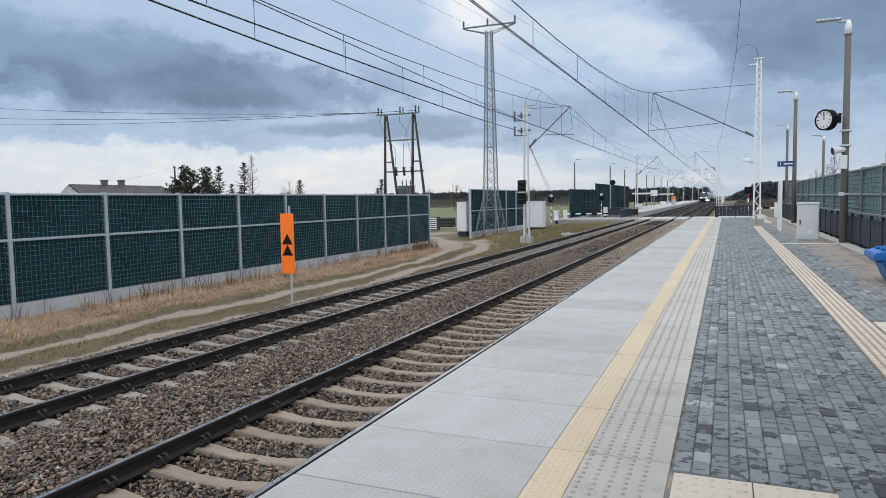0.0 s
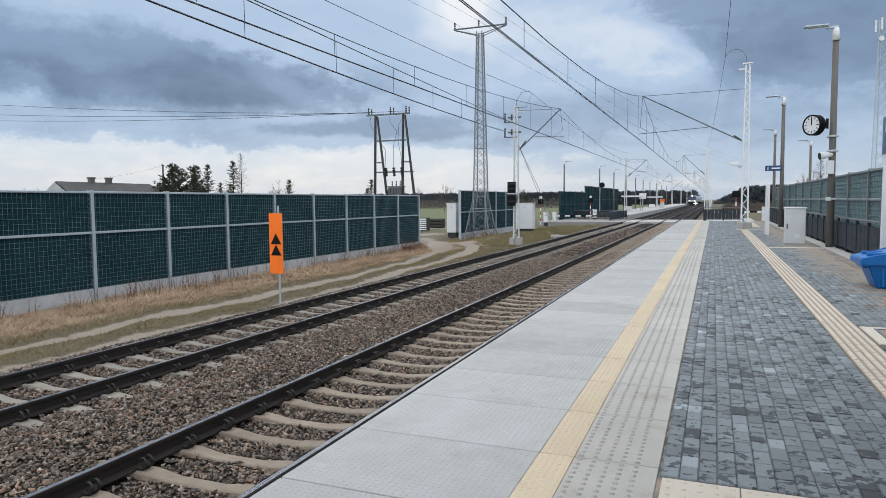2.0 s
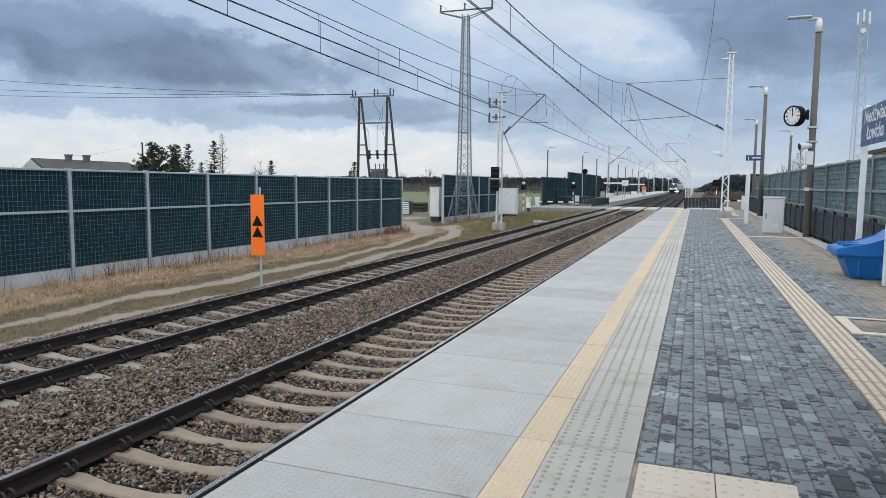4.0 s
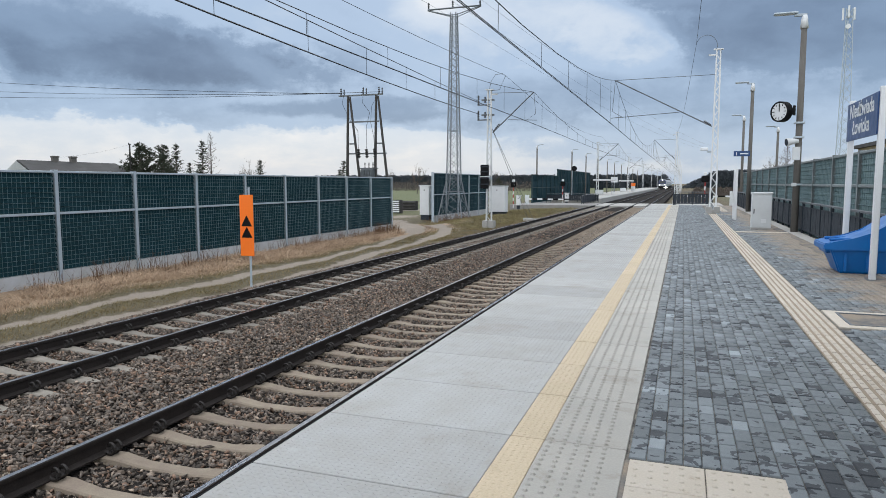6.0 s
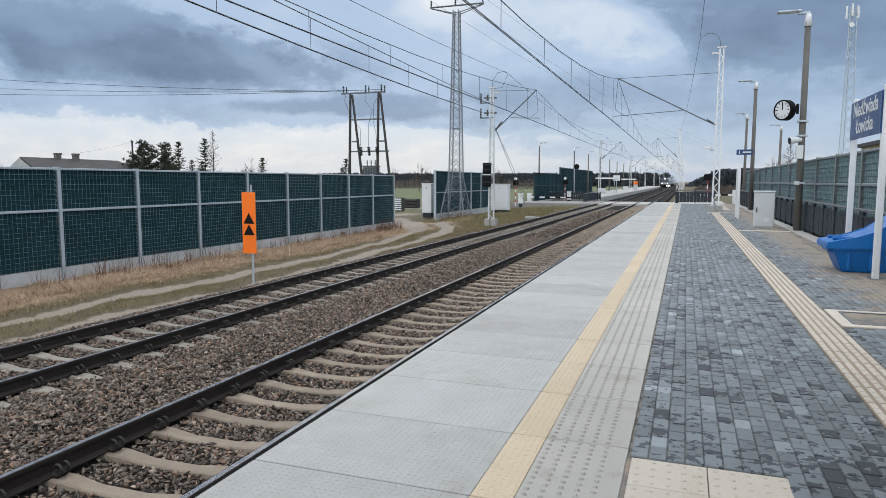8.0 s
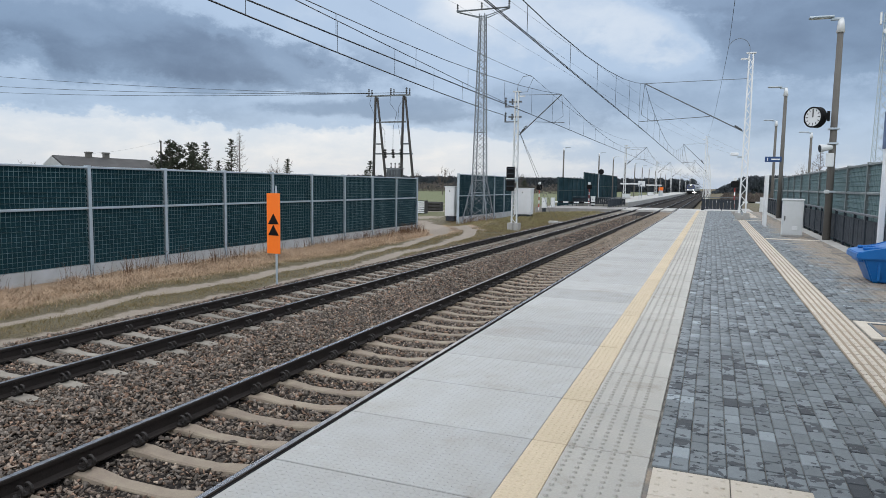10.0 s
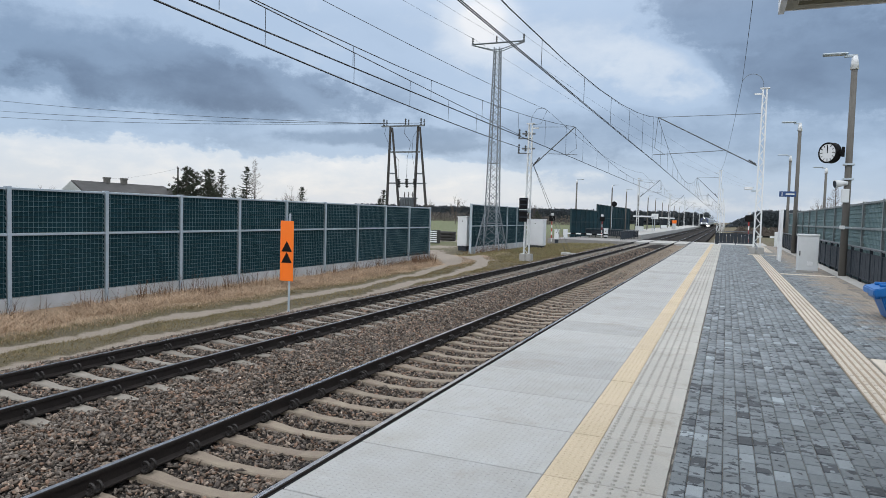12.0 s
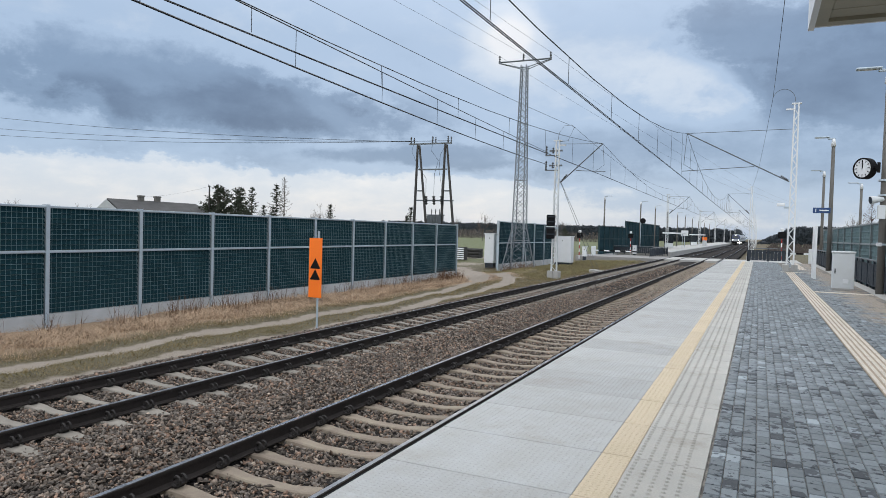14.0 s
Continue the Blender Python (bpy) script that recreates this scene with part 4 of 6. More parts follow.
catenary(-1.54, 4.88, 7.45, 5.43, "overhead wires with droppers above the near track")
catenary(-6.23, 5.16, 7.02, 5.62, "overhead wires with droppers above the far track")
# an older pair of wires that ends at the pale mast
old = thing("anchored_overhead_line", "thick overhead wires anchored at the pale mast", "overhead line", group="overhead lines")
wire("contact_wire", span(-5.62, -2, 5.0, -9.62, 39.9, 5.85, 0.22), 0.020, old)
wire("messenger_wire", span(-5.62, -2, 5.62, -9.58, 39.9, 6.58, 0.05), 0.014, old)
for k in range(8):
    t = 0.12 + k * 0.105
    x, y = -5.62 - 3.98 * t, -2 + 41.9 * t
    q = 4 * t * (1 - t)
    wire("dropper", [(x, y, 5.0 + 0.85 * t - 0.22 * q), (x, y, 5.62 + 0.96 * t - 0.05 * q)], 0.007, old)
wire("feeder_wire", span(-8.0, -16, 7.4, -7.98, 39.9, 8.07, 0.5) + span(-7.98, 39.9, 8.07, -8.5, 95, 8.0, 0.8)[1:] + span(-8.5, 95, 8.0, -8.5, 150, 8.0, 0.8)[1:], 0.010, None, "dark feeder wire on the pale masts", "wire", "feeder wires")
wire("feeder_wire", span(2.72, -16, 9.2, 2.72, 39.9, 9.2, 0.9) + span(2.72, 39.9, 9.2, 1.31, 95, 8.36, 0.9)[1:] + span(1.31, 95, 8.36, 1.31, 150, 8.36, 0.9)[1:], 0.010, None, "dark feeder wire on the white masts", "wire", "feeder wires")

# lattice mast of the power line
pm = thing("power_line_mast", "grey steel lattice power mast with splayed feet", "power mast", (-13.65, 47.0, -1.05))


def leg_at(sx, sy):
    def f(z):
        w = 0.95 - 0.53 * z / 3.0 if z < 3.0 else 0.42 - 0.22 * (z - 3.0) / 11.8
        return (sx * w, sy * w, z)
    return f


legs = [leg_at(-1, -1), leg_at(1, -1), leg_at(1, 1), leg_at(-1, 1)]
for f in legs:
    part("leg", bar([f(-0.2), f(3.0), f(14.9)], 0.045, 4), M_TOWER, pm)
zs = [0, 1.1, 2.1, 3.0]
while zs[-1] < 14.4:
    zs.append(zs[-1] + max(0.36, 1.75 * legs[1](zs[-1])[0]))
lattice(pm, M_TOWER, legs, zs, 0.019)
for z in (3.0, 2.1, 6.5):
    for k in range(4):
        part("belt", bar([legs[k](z), legs[(k + 1) % 4](z)], 0.03, 4), M_TOWER, pm)
bm = bmesh.new()
for y in (-0.25, 0.25):
    tube(bm, [(-2.0, y * 0.3, 15.25), (2.0, y * 0.3, 15.25)], 0.04, 4)
    tube(bm, [(-2.0, y * 0.3, 15.2), (-0.28, y, 14.7), (0.28, y, 14.7), (2.0, y * 0.3, 15.2)], 0.035, 4)
part("crossarm", bm, M_TOWER, pm)
for x in (-1.95, -0.1, 1.95):
    b2 = bmesh.new()
    insulator_string(b2, (x, 0, 15.25), (x, 0, 15.75), 0.09, 3)
    part("insulator", b2, M_INS, pm)
    wire("power_wire", span(-13.65 + x, -45, 13.6, -13.65 + x, 47, 14.65, 1.3) + span(-13.65 + x, 47, 14.65, 8 + x, 175, 10, 1.5)[1:], 0.008, None, "thin power wire from the lattice mast", "wire", "power wires")

# transformer on two A-shaped poles
tp = thing("pole_transformer", "grey A-frame twin poles carrying a small transformer", "power pole", (-28.2, 62.0, -1.25))
for x0, x1 in ((-1.92, -0.25), (1.23, 2.8)):
    part("pole", bar([(x0 - 0.28, 0, 0), (x0, 0, 11.75)], 0.17, 8, 0.12), M_WOOD, tp)
    part("pole", bar([(x1 - 0.05, 0, 0), (x0 + 0.2, 0, 11.6)], 0.16, 8, 0.11), M_WOOD, tp)
for z, a1, b1 in ((11.75, -2.95, 1.95), (9.1, -1.9, 1.5), (5.9, -1.9, 2.3), (6.9, -1.8, -1.2), (6.9, 1.3, 1.9), (3.22, -2.1, 2.6), (2.2, -2.1, 2.7)):
    part("crossbar", boxes((a1, b1, -0.09, 0.09, z - 0.07, z + 0.07)), M_MAST, tp)
for k, x in enumerate((-2.5, -1.3 + 1.3, 1.75)):
    b2 = bmesh.new()
    insulator_string(b2, (x - 0.2, 0, 11.8), (x - 0.2, 0, 12.5), 0.12, 4)
    insulator_string(b2, (x + 0.15, 0, 11.8), (x + 0.15, 0, 12.4), 0.10, 4)
    part("insulator", b2, M_INS, tp)
for x in (-0.75, 0.15, 1.05):
    b2 = bmesh.new()
    insulator_string(b2, (x, -0.15, 6.35), (x + 0.1, -0.2, 5.45), 0.2, 4)
    part("insulator", b2, M_INS, tp)
tank = part("transformer_tank", boxes((-0.35, 1.05, -0.5, 0.5, 3.3, 4.4), (-0.45, 1.15, -0.55, 0.55, 4.35, 4.45), bev=0.03), M_MAST, tp, "grey transformer tank with cooling ribs")
for k in range(8):
    part("cooling_rib", boxes((-0.32 + k * 0.18, -0.26 + k * 0.18, -0.62, -0.5, 3.4, 4.25)), M_MAST, tank)
for x in (-0.1, 0.35, 0.8):
    b2 = bmesh.new()
    insulator_string(b2, (x, 0, 4.45), (x, 0, 5.0), 0.09, 4)
    part("bushing", b2, M_INS, tank)
for pts in ([(-2.3, 0, 12.2), (-2.6, 0, 11), (-2.0, 0, 9.8), (-1.6, 0, 9.1), (-0.8, -0.1, 8.2), (-0.75, -0.15, 6.4)], [(-0.2, 0, 12.0), (-0.3, 0, 11), (0.5, 0, 10), (0.1, 0, 8.6), (0.15, -0.15, 6.4)], [(1.6, 0, 12.0), (0.7, 0, 10.6), (0.6, 0, 9.0), (0.95, -0.1, 7.6), (1.05, -0.15, 6.4)]):
    part("jumper", bar(pts, 0.02, 4), M_CABLE, tp)
for dx_, z_far in ((-2.6, 23.0), (-0.1, 20.2), (1.7, 18.6)):
    wire("power_wire", span(-28.2 + dx_, 62, 10.75, -150, 62 + dx_, z_far, 1.6, 16), 0.024, None, "thin power wire from the twin poles", "wire", "power wires")

# ---- things on the platform ----


def lamp_pole(z_top, arm, label):
    p = thing("street_lamp", label, "street lamp", group="platform lamps")
    part("pole", bar([(0, 0, -0.3), (0, 0, z_top - 0.2)], 0.118, 12, 0.088), M_POLE, p, "brown-grey tapered concrete pole", smooth=True)
    part("collar", bar([(0, 0, z_top - 0.42), (0, 0, z_top - 0.16), (0, 0, z_top)], 0.128, 12, 0.075), M_WHITE, p, "white steel sleeve", smooth=True)
    part("arm", boxes((-0.30, 0.07, -0.05, 0.05, z_top - 0.03, z_top + 0.05), bev=0.012), M_GALV, p)
    hd = part("lamp_head", boxes((-arm, -0.20, -0.13, 0.13, z_top + 0.05, z_top + 0.12), bev=0.025), M_GALV, p, "flat grey LED lamp head")
    part("lens", boxes((-arm + 0.06, -0.34, -0.09, 0.09, z_top + 0.044, z_top + 0.052)), M_WHITE, hd)
    return p


pole_a = lamp_pole(7.05, 0.92, "tall concrete lamp pole beside the platform railing")
pole_a.matrix_world = pose(5.83, 25.0, 0)
for x, y, z in ((5.80, 42.0, 0.15), (6.75, 60.0, 0.0), (9.4, 61.0, -0.9)):
    copy_thing(pole_a, pose(x, y, z))

ck = thing("platform_clock", "round station clock with white dial on a pole", "clock", (5.28, 25.0, 3.98), turn=-46)
part("case", bar([(0, -0.10, 0), (0, 0.10, 0)], 0.335, 32), M_BLACK, ck, "black round case")
for s in (-1, 1):
    part("dial", bar([(0, s * 0.102, 0), (0, s * 0.108, 0)], 0.285, 32), M_WHITE, ck, "white dial")
    rim_ = bmesh.new()
    for k in range(32):
        a1, a2 = k * math.tau / 32, (k + 1) * math.tau / 32
        tube(rim_, [(0.315 * math.sin(a1), s * 0.108, 0.315 * math.cos(a1)), (0.315 * math.sin(a2), s * 0.108, 0.315 * math.cos(a2))], 0.024, 6)
    part("rim", rim_, M_BLACK, ck, "black rim")
    for k in range(12):
        a1 = k * math.tau / 12
        l1 = 0.06 if k % 3 else 0.085
        part("hour_mark", bar([(0.265 * math.sin(a1), s * 0.111, 0.265 * math.cos(a1)), ((0.265 - l1) * math.sin(a1), s * 0.111, (0.265 - l1) * math.cos(a1))], 0.012, 4), M_BLACK, ck)
    for a1, l1, w in ((-0.05, 0.26, 0.012), (0.02, 0.18, 0.018)):
        part("pointer", bar([(0, s * 0.114, 0), (l1 * math.sin(a1), s * 0.114, l1 * math.cos(a1))], w, 4), M_BLACK, ck)
part("bracket", boxes((0.30, 0.50, -0.03, 0.03, -0.03, 0.03), (0.45, 0.50, -0.04, 0.04, -0.16, 0.16)), M_BLACK, ck)
sp = thing("loudspeaker", "white horn loudspeaker with cabinet on the lamp pole", "loudspeaker", (5.66, 24.84, 2.98))
part("horn", bar([(0.14, 0.0, 0.02), (-0.02, -0.04, 0.01), (-0.22, -0.10, -0.02)], 0.06, 16, 0.135), M_CAB, sp, smooth=True)
part("mouth", bar([(-0.221, -0.10, -0.02), (-0.228, -0.102, -0.021)], 0.115, 16), M_DARK, sp)
part("cabinet", boxes((-0.02, 0.20, -0.10, 0.04, -0.60, -0.17), bev=0.012), M_CAB, sp)
for z in (0.15, 0.62, -1.4):
    part("pole_band", boxes((0.02, 0.32, 0.0, 0.32, z - 0.03, z + 0.03), bev=0.01), M_GALV, sp)
part("junction_box", boxes((0.0, 0.14, -0.06, 0.04, -1.46, -1.34), bev=0.01), M_CAB, sp)

cb = thing("equipment_cabinet", "pale grey metal equipment cabinet standing on the platform", "cabinet", (4.95, 26.45, 0))
part("body", boxes((-0.32, 0.32, -0.22, 0.22, 0.0, 1.24), bev=0.012), M_CAB, cb)
part("lid", boxes((-0.345, 0.345, -0.25, 0.25, 1.24, 1.31), bev=0.02), M_CAB, cb)
dr = part("door", boxes((-0.30, 0.30, -0.234, -0.222, 0.06, 1.20), bev=0.004), M_CAB, cb)
part("vent", boxes((-0.02, 0.15, -0.252, -0.236, 0.22, 0.36), bev=0.006), M_WHITE, dr, "white vent hood")
part("handle", boxes((-0.27, -0.24, -0.26, -0.236, 0.55, 0.72), bev=0.005), M_BLACK, dr)
part("base", boxes((-0.33, 0.33, -0.23, 0.23, -0.01, 0.05)), M_CONC, cb)

wp = thing("sign_post", "white flat sign post seen edge on", "sign post", (4.51, 32.5, 0))
part("upright", boxes((-0.055, 0.055, -0.05, 0.05, 0, 2.27), bev=0.01), M_WHITE, wp)
part("panel", boxes((-0.045, 0.045, 0.06, 1.0, 0.9, 2.2), bev=0.01), M_WHITE, wp)
part("upright", boxes((-0.055, 0.055, 1.0, 1.1, 0, 2.27), bev=0.01), M_WHITE, wp)

bs = thing("platform_number_sign", "navy hanging sign with white digit and bar", "sign", (5.36, 41.9, 3.30))
part("board", boxes((-0.42, 0.42, -0.03, 0.03, -0.15, 0.15), bev=0.006), M_NAVY, bs)
part("digit_plate", boxes((-0.36, -0.20, -0.036, -0.031, -0.11, 0.11)), M_NAVY, bs)
part("writing_bar", boxes((-0.10, 0.34, -0.036, -0.031, -0.035, 0.035)), M_WHITE, bs)


def letters(text, size, material, name="lettering"):
    cu = bpy.data.curves.new(name, "FONT")
    cu.body, cu.size, cu.align_x, cu.extrude, cu.offset = text, size, "CENTER", 0.001, 0.005
    tmp = bpy.data.objects.new("tmp", cu)
    scene.collection.objects.link(tmp)
    me = bpy.data.meshes.new_from_object(tmp.evaluated_get(bpy.context.evaluated_depsgraph_get()))
    bpy.data.objects.remove(tmp)
    me.materials.clear()
    me.materials.append(material)
    return me


lt = part("digit", letters("1", 0.26, M_WHITE), None, bs)
lt.matrix_basis = pose(-0.28, -0.038, -0.09, 90, 0, 0)

# station name board, facing the track
ns = thing("station_name_sign", "navy station name board on two white posts", "sign", (5.36, 13.05, 0))
for y in (0.0, 2.15):
    part("post", boxes((-0.05, 0.05, y - 0.05, y + 0.05, -0.02, 3.22), bev=0.012), M_WHITE, ns)
bd = part("board", boxes((-0.075, -0.052, -0.02, 2.17, 2.43, 3.14), bev=0.006), M_NAVY, ns)
for txt, z in (("Niedźwiada", 2.85), ("Łowicka", 2.54)):
    o = part("lettering", letters(txt, 0.30, M_WHITE), None, bd, "white lettering")
    o.matrix_basis = pose(-0.078, 1.075, z, 90, 0, -90) @ Matrix.Diagonal((1.22, 1.22, 1, 1))

# grit bin
gbn = thing("grit_bin", "blue plastic grit bin with sloping lid", "grit bin", (5.44, 14.12, 0))
bm = bmesh.new()
lo = [bm.verts.new(p) for p in ((-0.43, -0.30, 0), (0.55, -0.30, 0), (0.55, 0.36, 0), (-0.43, 0.36, 0))]
md = [bm.verts.new(p) for p in ((-0.60, -0.42, 0.42), (0.66, -0.42, 0.42), (0.66, 0.48, 0.42), (-0.60, 0.48, 0.42))]
up = [bm.verts.new(p) for p in ((-0.62, -0.43, 0.50), (0.68, -0.43, 0.62), (0.68, 0.49, 0.62), (-0.62, 0.49, 0.50))]
for a1, b1 in ((lo, md), (md, up)):
    for k in range(4):
        bm.faces.new((a1[k], a1[(k + 1) % 4], b1[(k + 1) % 4], b1[k]))
bm.faces.new(lo)
bm.faces.new(up)
bmesh.ops.bevel(bm, geom=bm.edges[:], offset=0.025, segments=2, affect="EDGES")
part("tub", bm, M_BLUE, gbn)
bm = bmesh.new()
prof = [(-0.72, 0.42), (-0.72, 0.54), (-0.55, 0.58), (-0.25, 0.63), (0.05, 0.74), (0.25, 0.90), (0.42, 1.02), (0.60, 1.06), (0.74, 1.02), (0.74, 0.42)]
prism(bm, prof, -0.47, 0.53)
bmesh.ops.bevel(bm, geom=bm.edges[:], offset=0.018, segments=2, affect="EDGES")
lid = part("lid", bm, M_BLUE, gbn)
for x in (-0.35, 0.0, 0.35):
    part("rib", boxes((x - 0.025, x + 0.025, -0.405, -0.36, 0.05, 0.42), bev=0.01), M_BLUE, gbn)
part("rib", boxes((-0.66, -0.55, -0.30, 0.36, 0.36, 0.46), bev=0.015), M_BLUE, gbn)
for y in (-0.25, 0.2):
    part("lid_ridge", boxes((-0.60, -0.1, y - 0.03, y + 0.03, 0.58, 0.635), bev=0.012), M_BLUE, lid)

mh = thing("access_cover", "sand-filled inspection cover in a pale concrete frame", "access cover", (4.0, 8.57, 0))
part("frame", boxes((0.02, 1.25, 0, 0.14, -0.05, 0.006), (0.02, 1.25, 0.94, 1.08, -0.05, 0.006), (0.02, 0.15, 0.14, 0.94, -0.05, 0.006), (1.12, 1.25, 0.14, 0.94, -0.05, 0.006), bev=0.004), M_CREAM, mh)
part("rim", boxes((0.15, 1.12, 0.14, 0.17, -0.05, 0.012), (0.15, 1.12, 0.91, 0.94, -0.05, 0.012), (0.15, 0.18, 0.17, 0.91, -0.05, 0.012), (1.09, 1.12, 0.17, 0.91, -0.05, 0.012)), M_MAST, mh)
part("cover", boxes((0.18, 1.09, 0.17, 0.91, -0.05, 0.002), bev=0.004), M_VERGE, mh, "sandy cover plate")

# railings with dark infill slats
def railing(x0, y0, x1, y1, z, label):
    L = math.hypot(x1 - x0, y1 - y0)
    r = thing("platform_railing", label, "railing", (x0, y0, z), group="platform railings", turn=math.degrees(math.atan2(y1 - y0, x1 - x0)))
    part("top_rail", boxes((0, L, -0.03, 0.03, 0.97, 1.03), bev=0.01), M_MAST, r)
    part("bottom_rail", boxes((0, L, -0.02, 0.02, 0.10, 0.14)), M_DARK, r)
    part("mid_rail", boxes((0, L, -0.02, 0.02, 0.84, 0.87)), M_DARK, r)
    n = max(1, round(L / 1.5))
    post = mesh_of(boxes((-0.035, 0.035, -0.035, 0.035, -0.1, 1.0), bev=0.006), "post", M_DARK)
    slat = mesh_of(boxes((0, 0.235, -0.008, 0.008, 0.12, 0.86)), "slat", M_DARK)
    for k in range(n + 1):
        part("post", post, None, r).location = (L * k / n, 0, 0)
    m = int(L / 0.25)
    for k in range(m):
        part("slat", slat, None, r).location = (k * L / m + 0.008, random.uniform(-0.004, 0.004), 0)
    return r


railing(6.02, 8.0, 6.02, 53.4, 0, "dark steel railing with solid slats behind the platform")
railing(1.6, 55.2, 4.4, 55.2, -0.05, "dark steel railing across the platform ramp")
railing(1.6, 55.2, 1.6, 75.0, -0.45, "dark steel railing along the ramp")
solo("kerb", boxes((5.62, 5.98, -6, 53.3, -0.1, 0.012), bev=0.006), M_CONC, "pale concrete kerb below the railing", "kerb", kind="structure")
solo("end_kerb", boxes((0.0, 4.3, P_END - 0.10, P_END + 0.02, -1.4, 0.006)), M_WHITE, "white line at the platform's end", "kerb", kind="structure")
solo("ramp", boxes((1.6, 6.0, P_END + 0.02, 80, -1.42, -0.5)), M_CONC, "grey paved ramp behind the platform's end", "ramp", kind="structure")

# shelter roof over the waiting place
sh = thing("shelter_roof", "flat shelter roof with beige panelled soffit and pale fascia", "shelter roof", (0.06, 0, 0.02))
part("fascia", boxes((2.52, 2.56, -1.0, 5.66, 3.18, 3.52), (2.56, 5.9, 5.60, 5.66, 3.20, 3.52), (2.56, 5.9, -1.0, -0.94, 3.20, 3.52), (5.84, 5.9, -0.94, 5.60, 3.20, 3.52)), M_WHITE, sh, "white fascia board")
part("frame_strip", boxes((2.56, 2.64, -0.94, 5.60, 3.19, 3.24), (2.64, 5.84, 5.50, 5.60, 3.19, 3.24)), M_SOFFIT, sh, "beige edge board")
for k in range(32):
    part("soffit_panel", boxes((2.645, 5.83, -0.93 + k * 0.2006, -0.93 + (k + 1) * 0.2006 - 0.012, 3.21, 3.24), bev=0.004), M_SOFFIT, sh)
part("top_sheet", boxes((2.5, 5.9, -1.0, 5.66, 3.525, 3.56)), M_ROOF, sh)
part("backing", boxes((2.57, 5.83, -0.93, 5.59, 3.245, 3.27)), M_DARK, sh)
for y in (-0.5, 5.0):
    part("post", boxes((5.45, 5.57, y, y + 0.12, -0.025, 3.2)), M_GALV, sh)

# ---- trackside things ----
og = thing("orange_marker_sign", "orange board with two black triangles on a post", "railway sign", (-8.15, 14.4, -1.12))
part("post", bar([(0.06, 0.03, -0.1), (0.06, 0.03, 2.65)], 0.028, 8), M_GALV, og)
bo = part("board", boxes((-0.205, 0.205, -0.012, 0.0, 0.90, 2.46), bev=0.004), M_ORANGE, og)
for z in (1.66, 1.37):
    bm = bmesh.new()
    prism(bm, [(-0.165, z), (0.165, z), (0, z + 0.28)], -0.017, -0.013)
    part("triangle", bm, M_BLACK, bo, "black triangle")


def white_cabinet(w, d, h1, label):
    c = thing("trackside_cabinet", label, "cabinet", group="trackside cabinets")
    part("body", boxes((-w / 2, w / 2, -d / 2, d / 2, 0.28, h1), bev=0.015), M_WHITE, c)
    part("lid", boxes((-w / 2 - 0.05, w / 2 + 0.05, -d / 2 - 0.05, d / 2 + 0.05, h1, h1 + 0.08), bev=0.02), M_CAB, c)
    part("plinth", boxes((-w / 2 + 0.06, w / 2 - 0.06, -d / 2 + 0.06, d / 2 - 0.06, -0.1, 0.28)), M_DARK, c)
    d1 = part("door", boxes((-w / 2 + 0.04, w / 2 - 0.04, -d / 2 - 0.02, -d / 2 - 0.002, 0.34, h1 - 0.06), bev=0.004), M_WHITE, c)
    part("lock", boxes((-0.03, 0.03, -d / 2 - 0.035, -d / 2 - 0.021, h1 - 0.35, h1 - 0.25)), M_BLACK, d1)
    return c


white_cabinet(0.80, 0.8, 2.55, "tall white cabinet beside the dirt road").matrix_world = pose(-17.0, 50, -1.15)
white_cabinet(1.45, 0.9, 2.40, "wide white cabinet beside the tracks").matrix_world = pose(-12.4, 55, -1.05)
sg = thing("signal_head", "dark signal head seen from behind on the pale mast", "railway signal", (-9.15, 39.6, 1.30))
part("housing", boxes((-0.24, 0.24, -0.12, 0.12, 0, 1.46), bev=0.03), M_BLACK, sg)
for z in (0.25, 0.62, 1.0, 1.3):
    part("hood", boxes((-0.25, 0.25, -0.15, 0.2, z, z + 0.06), bev=0.01), M_DARK, sg)
part("bracket", boxes((0.05, 0.4, 0.1, 0.3, 0.6, 0.7)), M_GALV, sg)
part("joint_band", boxes((-0.25, 0.25, -0.135, 0.13, 0.70, 0.76), bev=0.01), M_CAB, sg, "pale band between the two heads")
for x, y in ((-8.3, 48.0), (-7.7, 47.0)):
    gy_ = thing("guy_wire", "thin steel guy wire with concrete anchor block", "guy wire", (x, y, -1.0), group="guy wires")
    part("wire", bar([(0, 0, 0.1), (-8.85 - x, 39.9 - y, 6.1)], 0.014, 4), M_MAST, gy_)
    part("anchor_block", boxes((-0.3, 0.3, -0.25, 0.25, -0.15, 0.12), bev=0.03), M_CONC, gy_)


def crossing_signal(x, y, z, label):
    c = thing("crossing_signal", label, "crossing signal", (x, y, z), group="crossing signals")
    for k in range(6):
        part("band", boxes((-0.045, 0.045, -0.045, 0.045, k * 0.36, k * 0.36 + 0.36)), M_REDP if k % 2 else M_WHITE, c)
    part("lamp_board", boxes((-0.32, 0.32, -0.05, 0.05, 2.2, 2.75), bev=0.05), M_BLACK, c)
    part("white_lamp", boxes((-0.14, 0.14, -0.1, 0.1, 2.78, 3.05), bev=0.03), M_WHITE, c)
    return c


crossing_signal(-15.0, 71, -1.0, "red and white banded level crossing signal")
crossing_signal(-12.2, 86, -0.9, "red and white banded level crossing signal")
crossing_signal(4.1, 64, -0.45, "red and white banded level crossing signal")


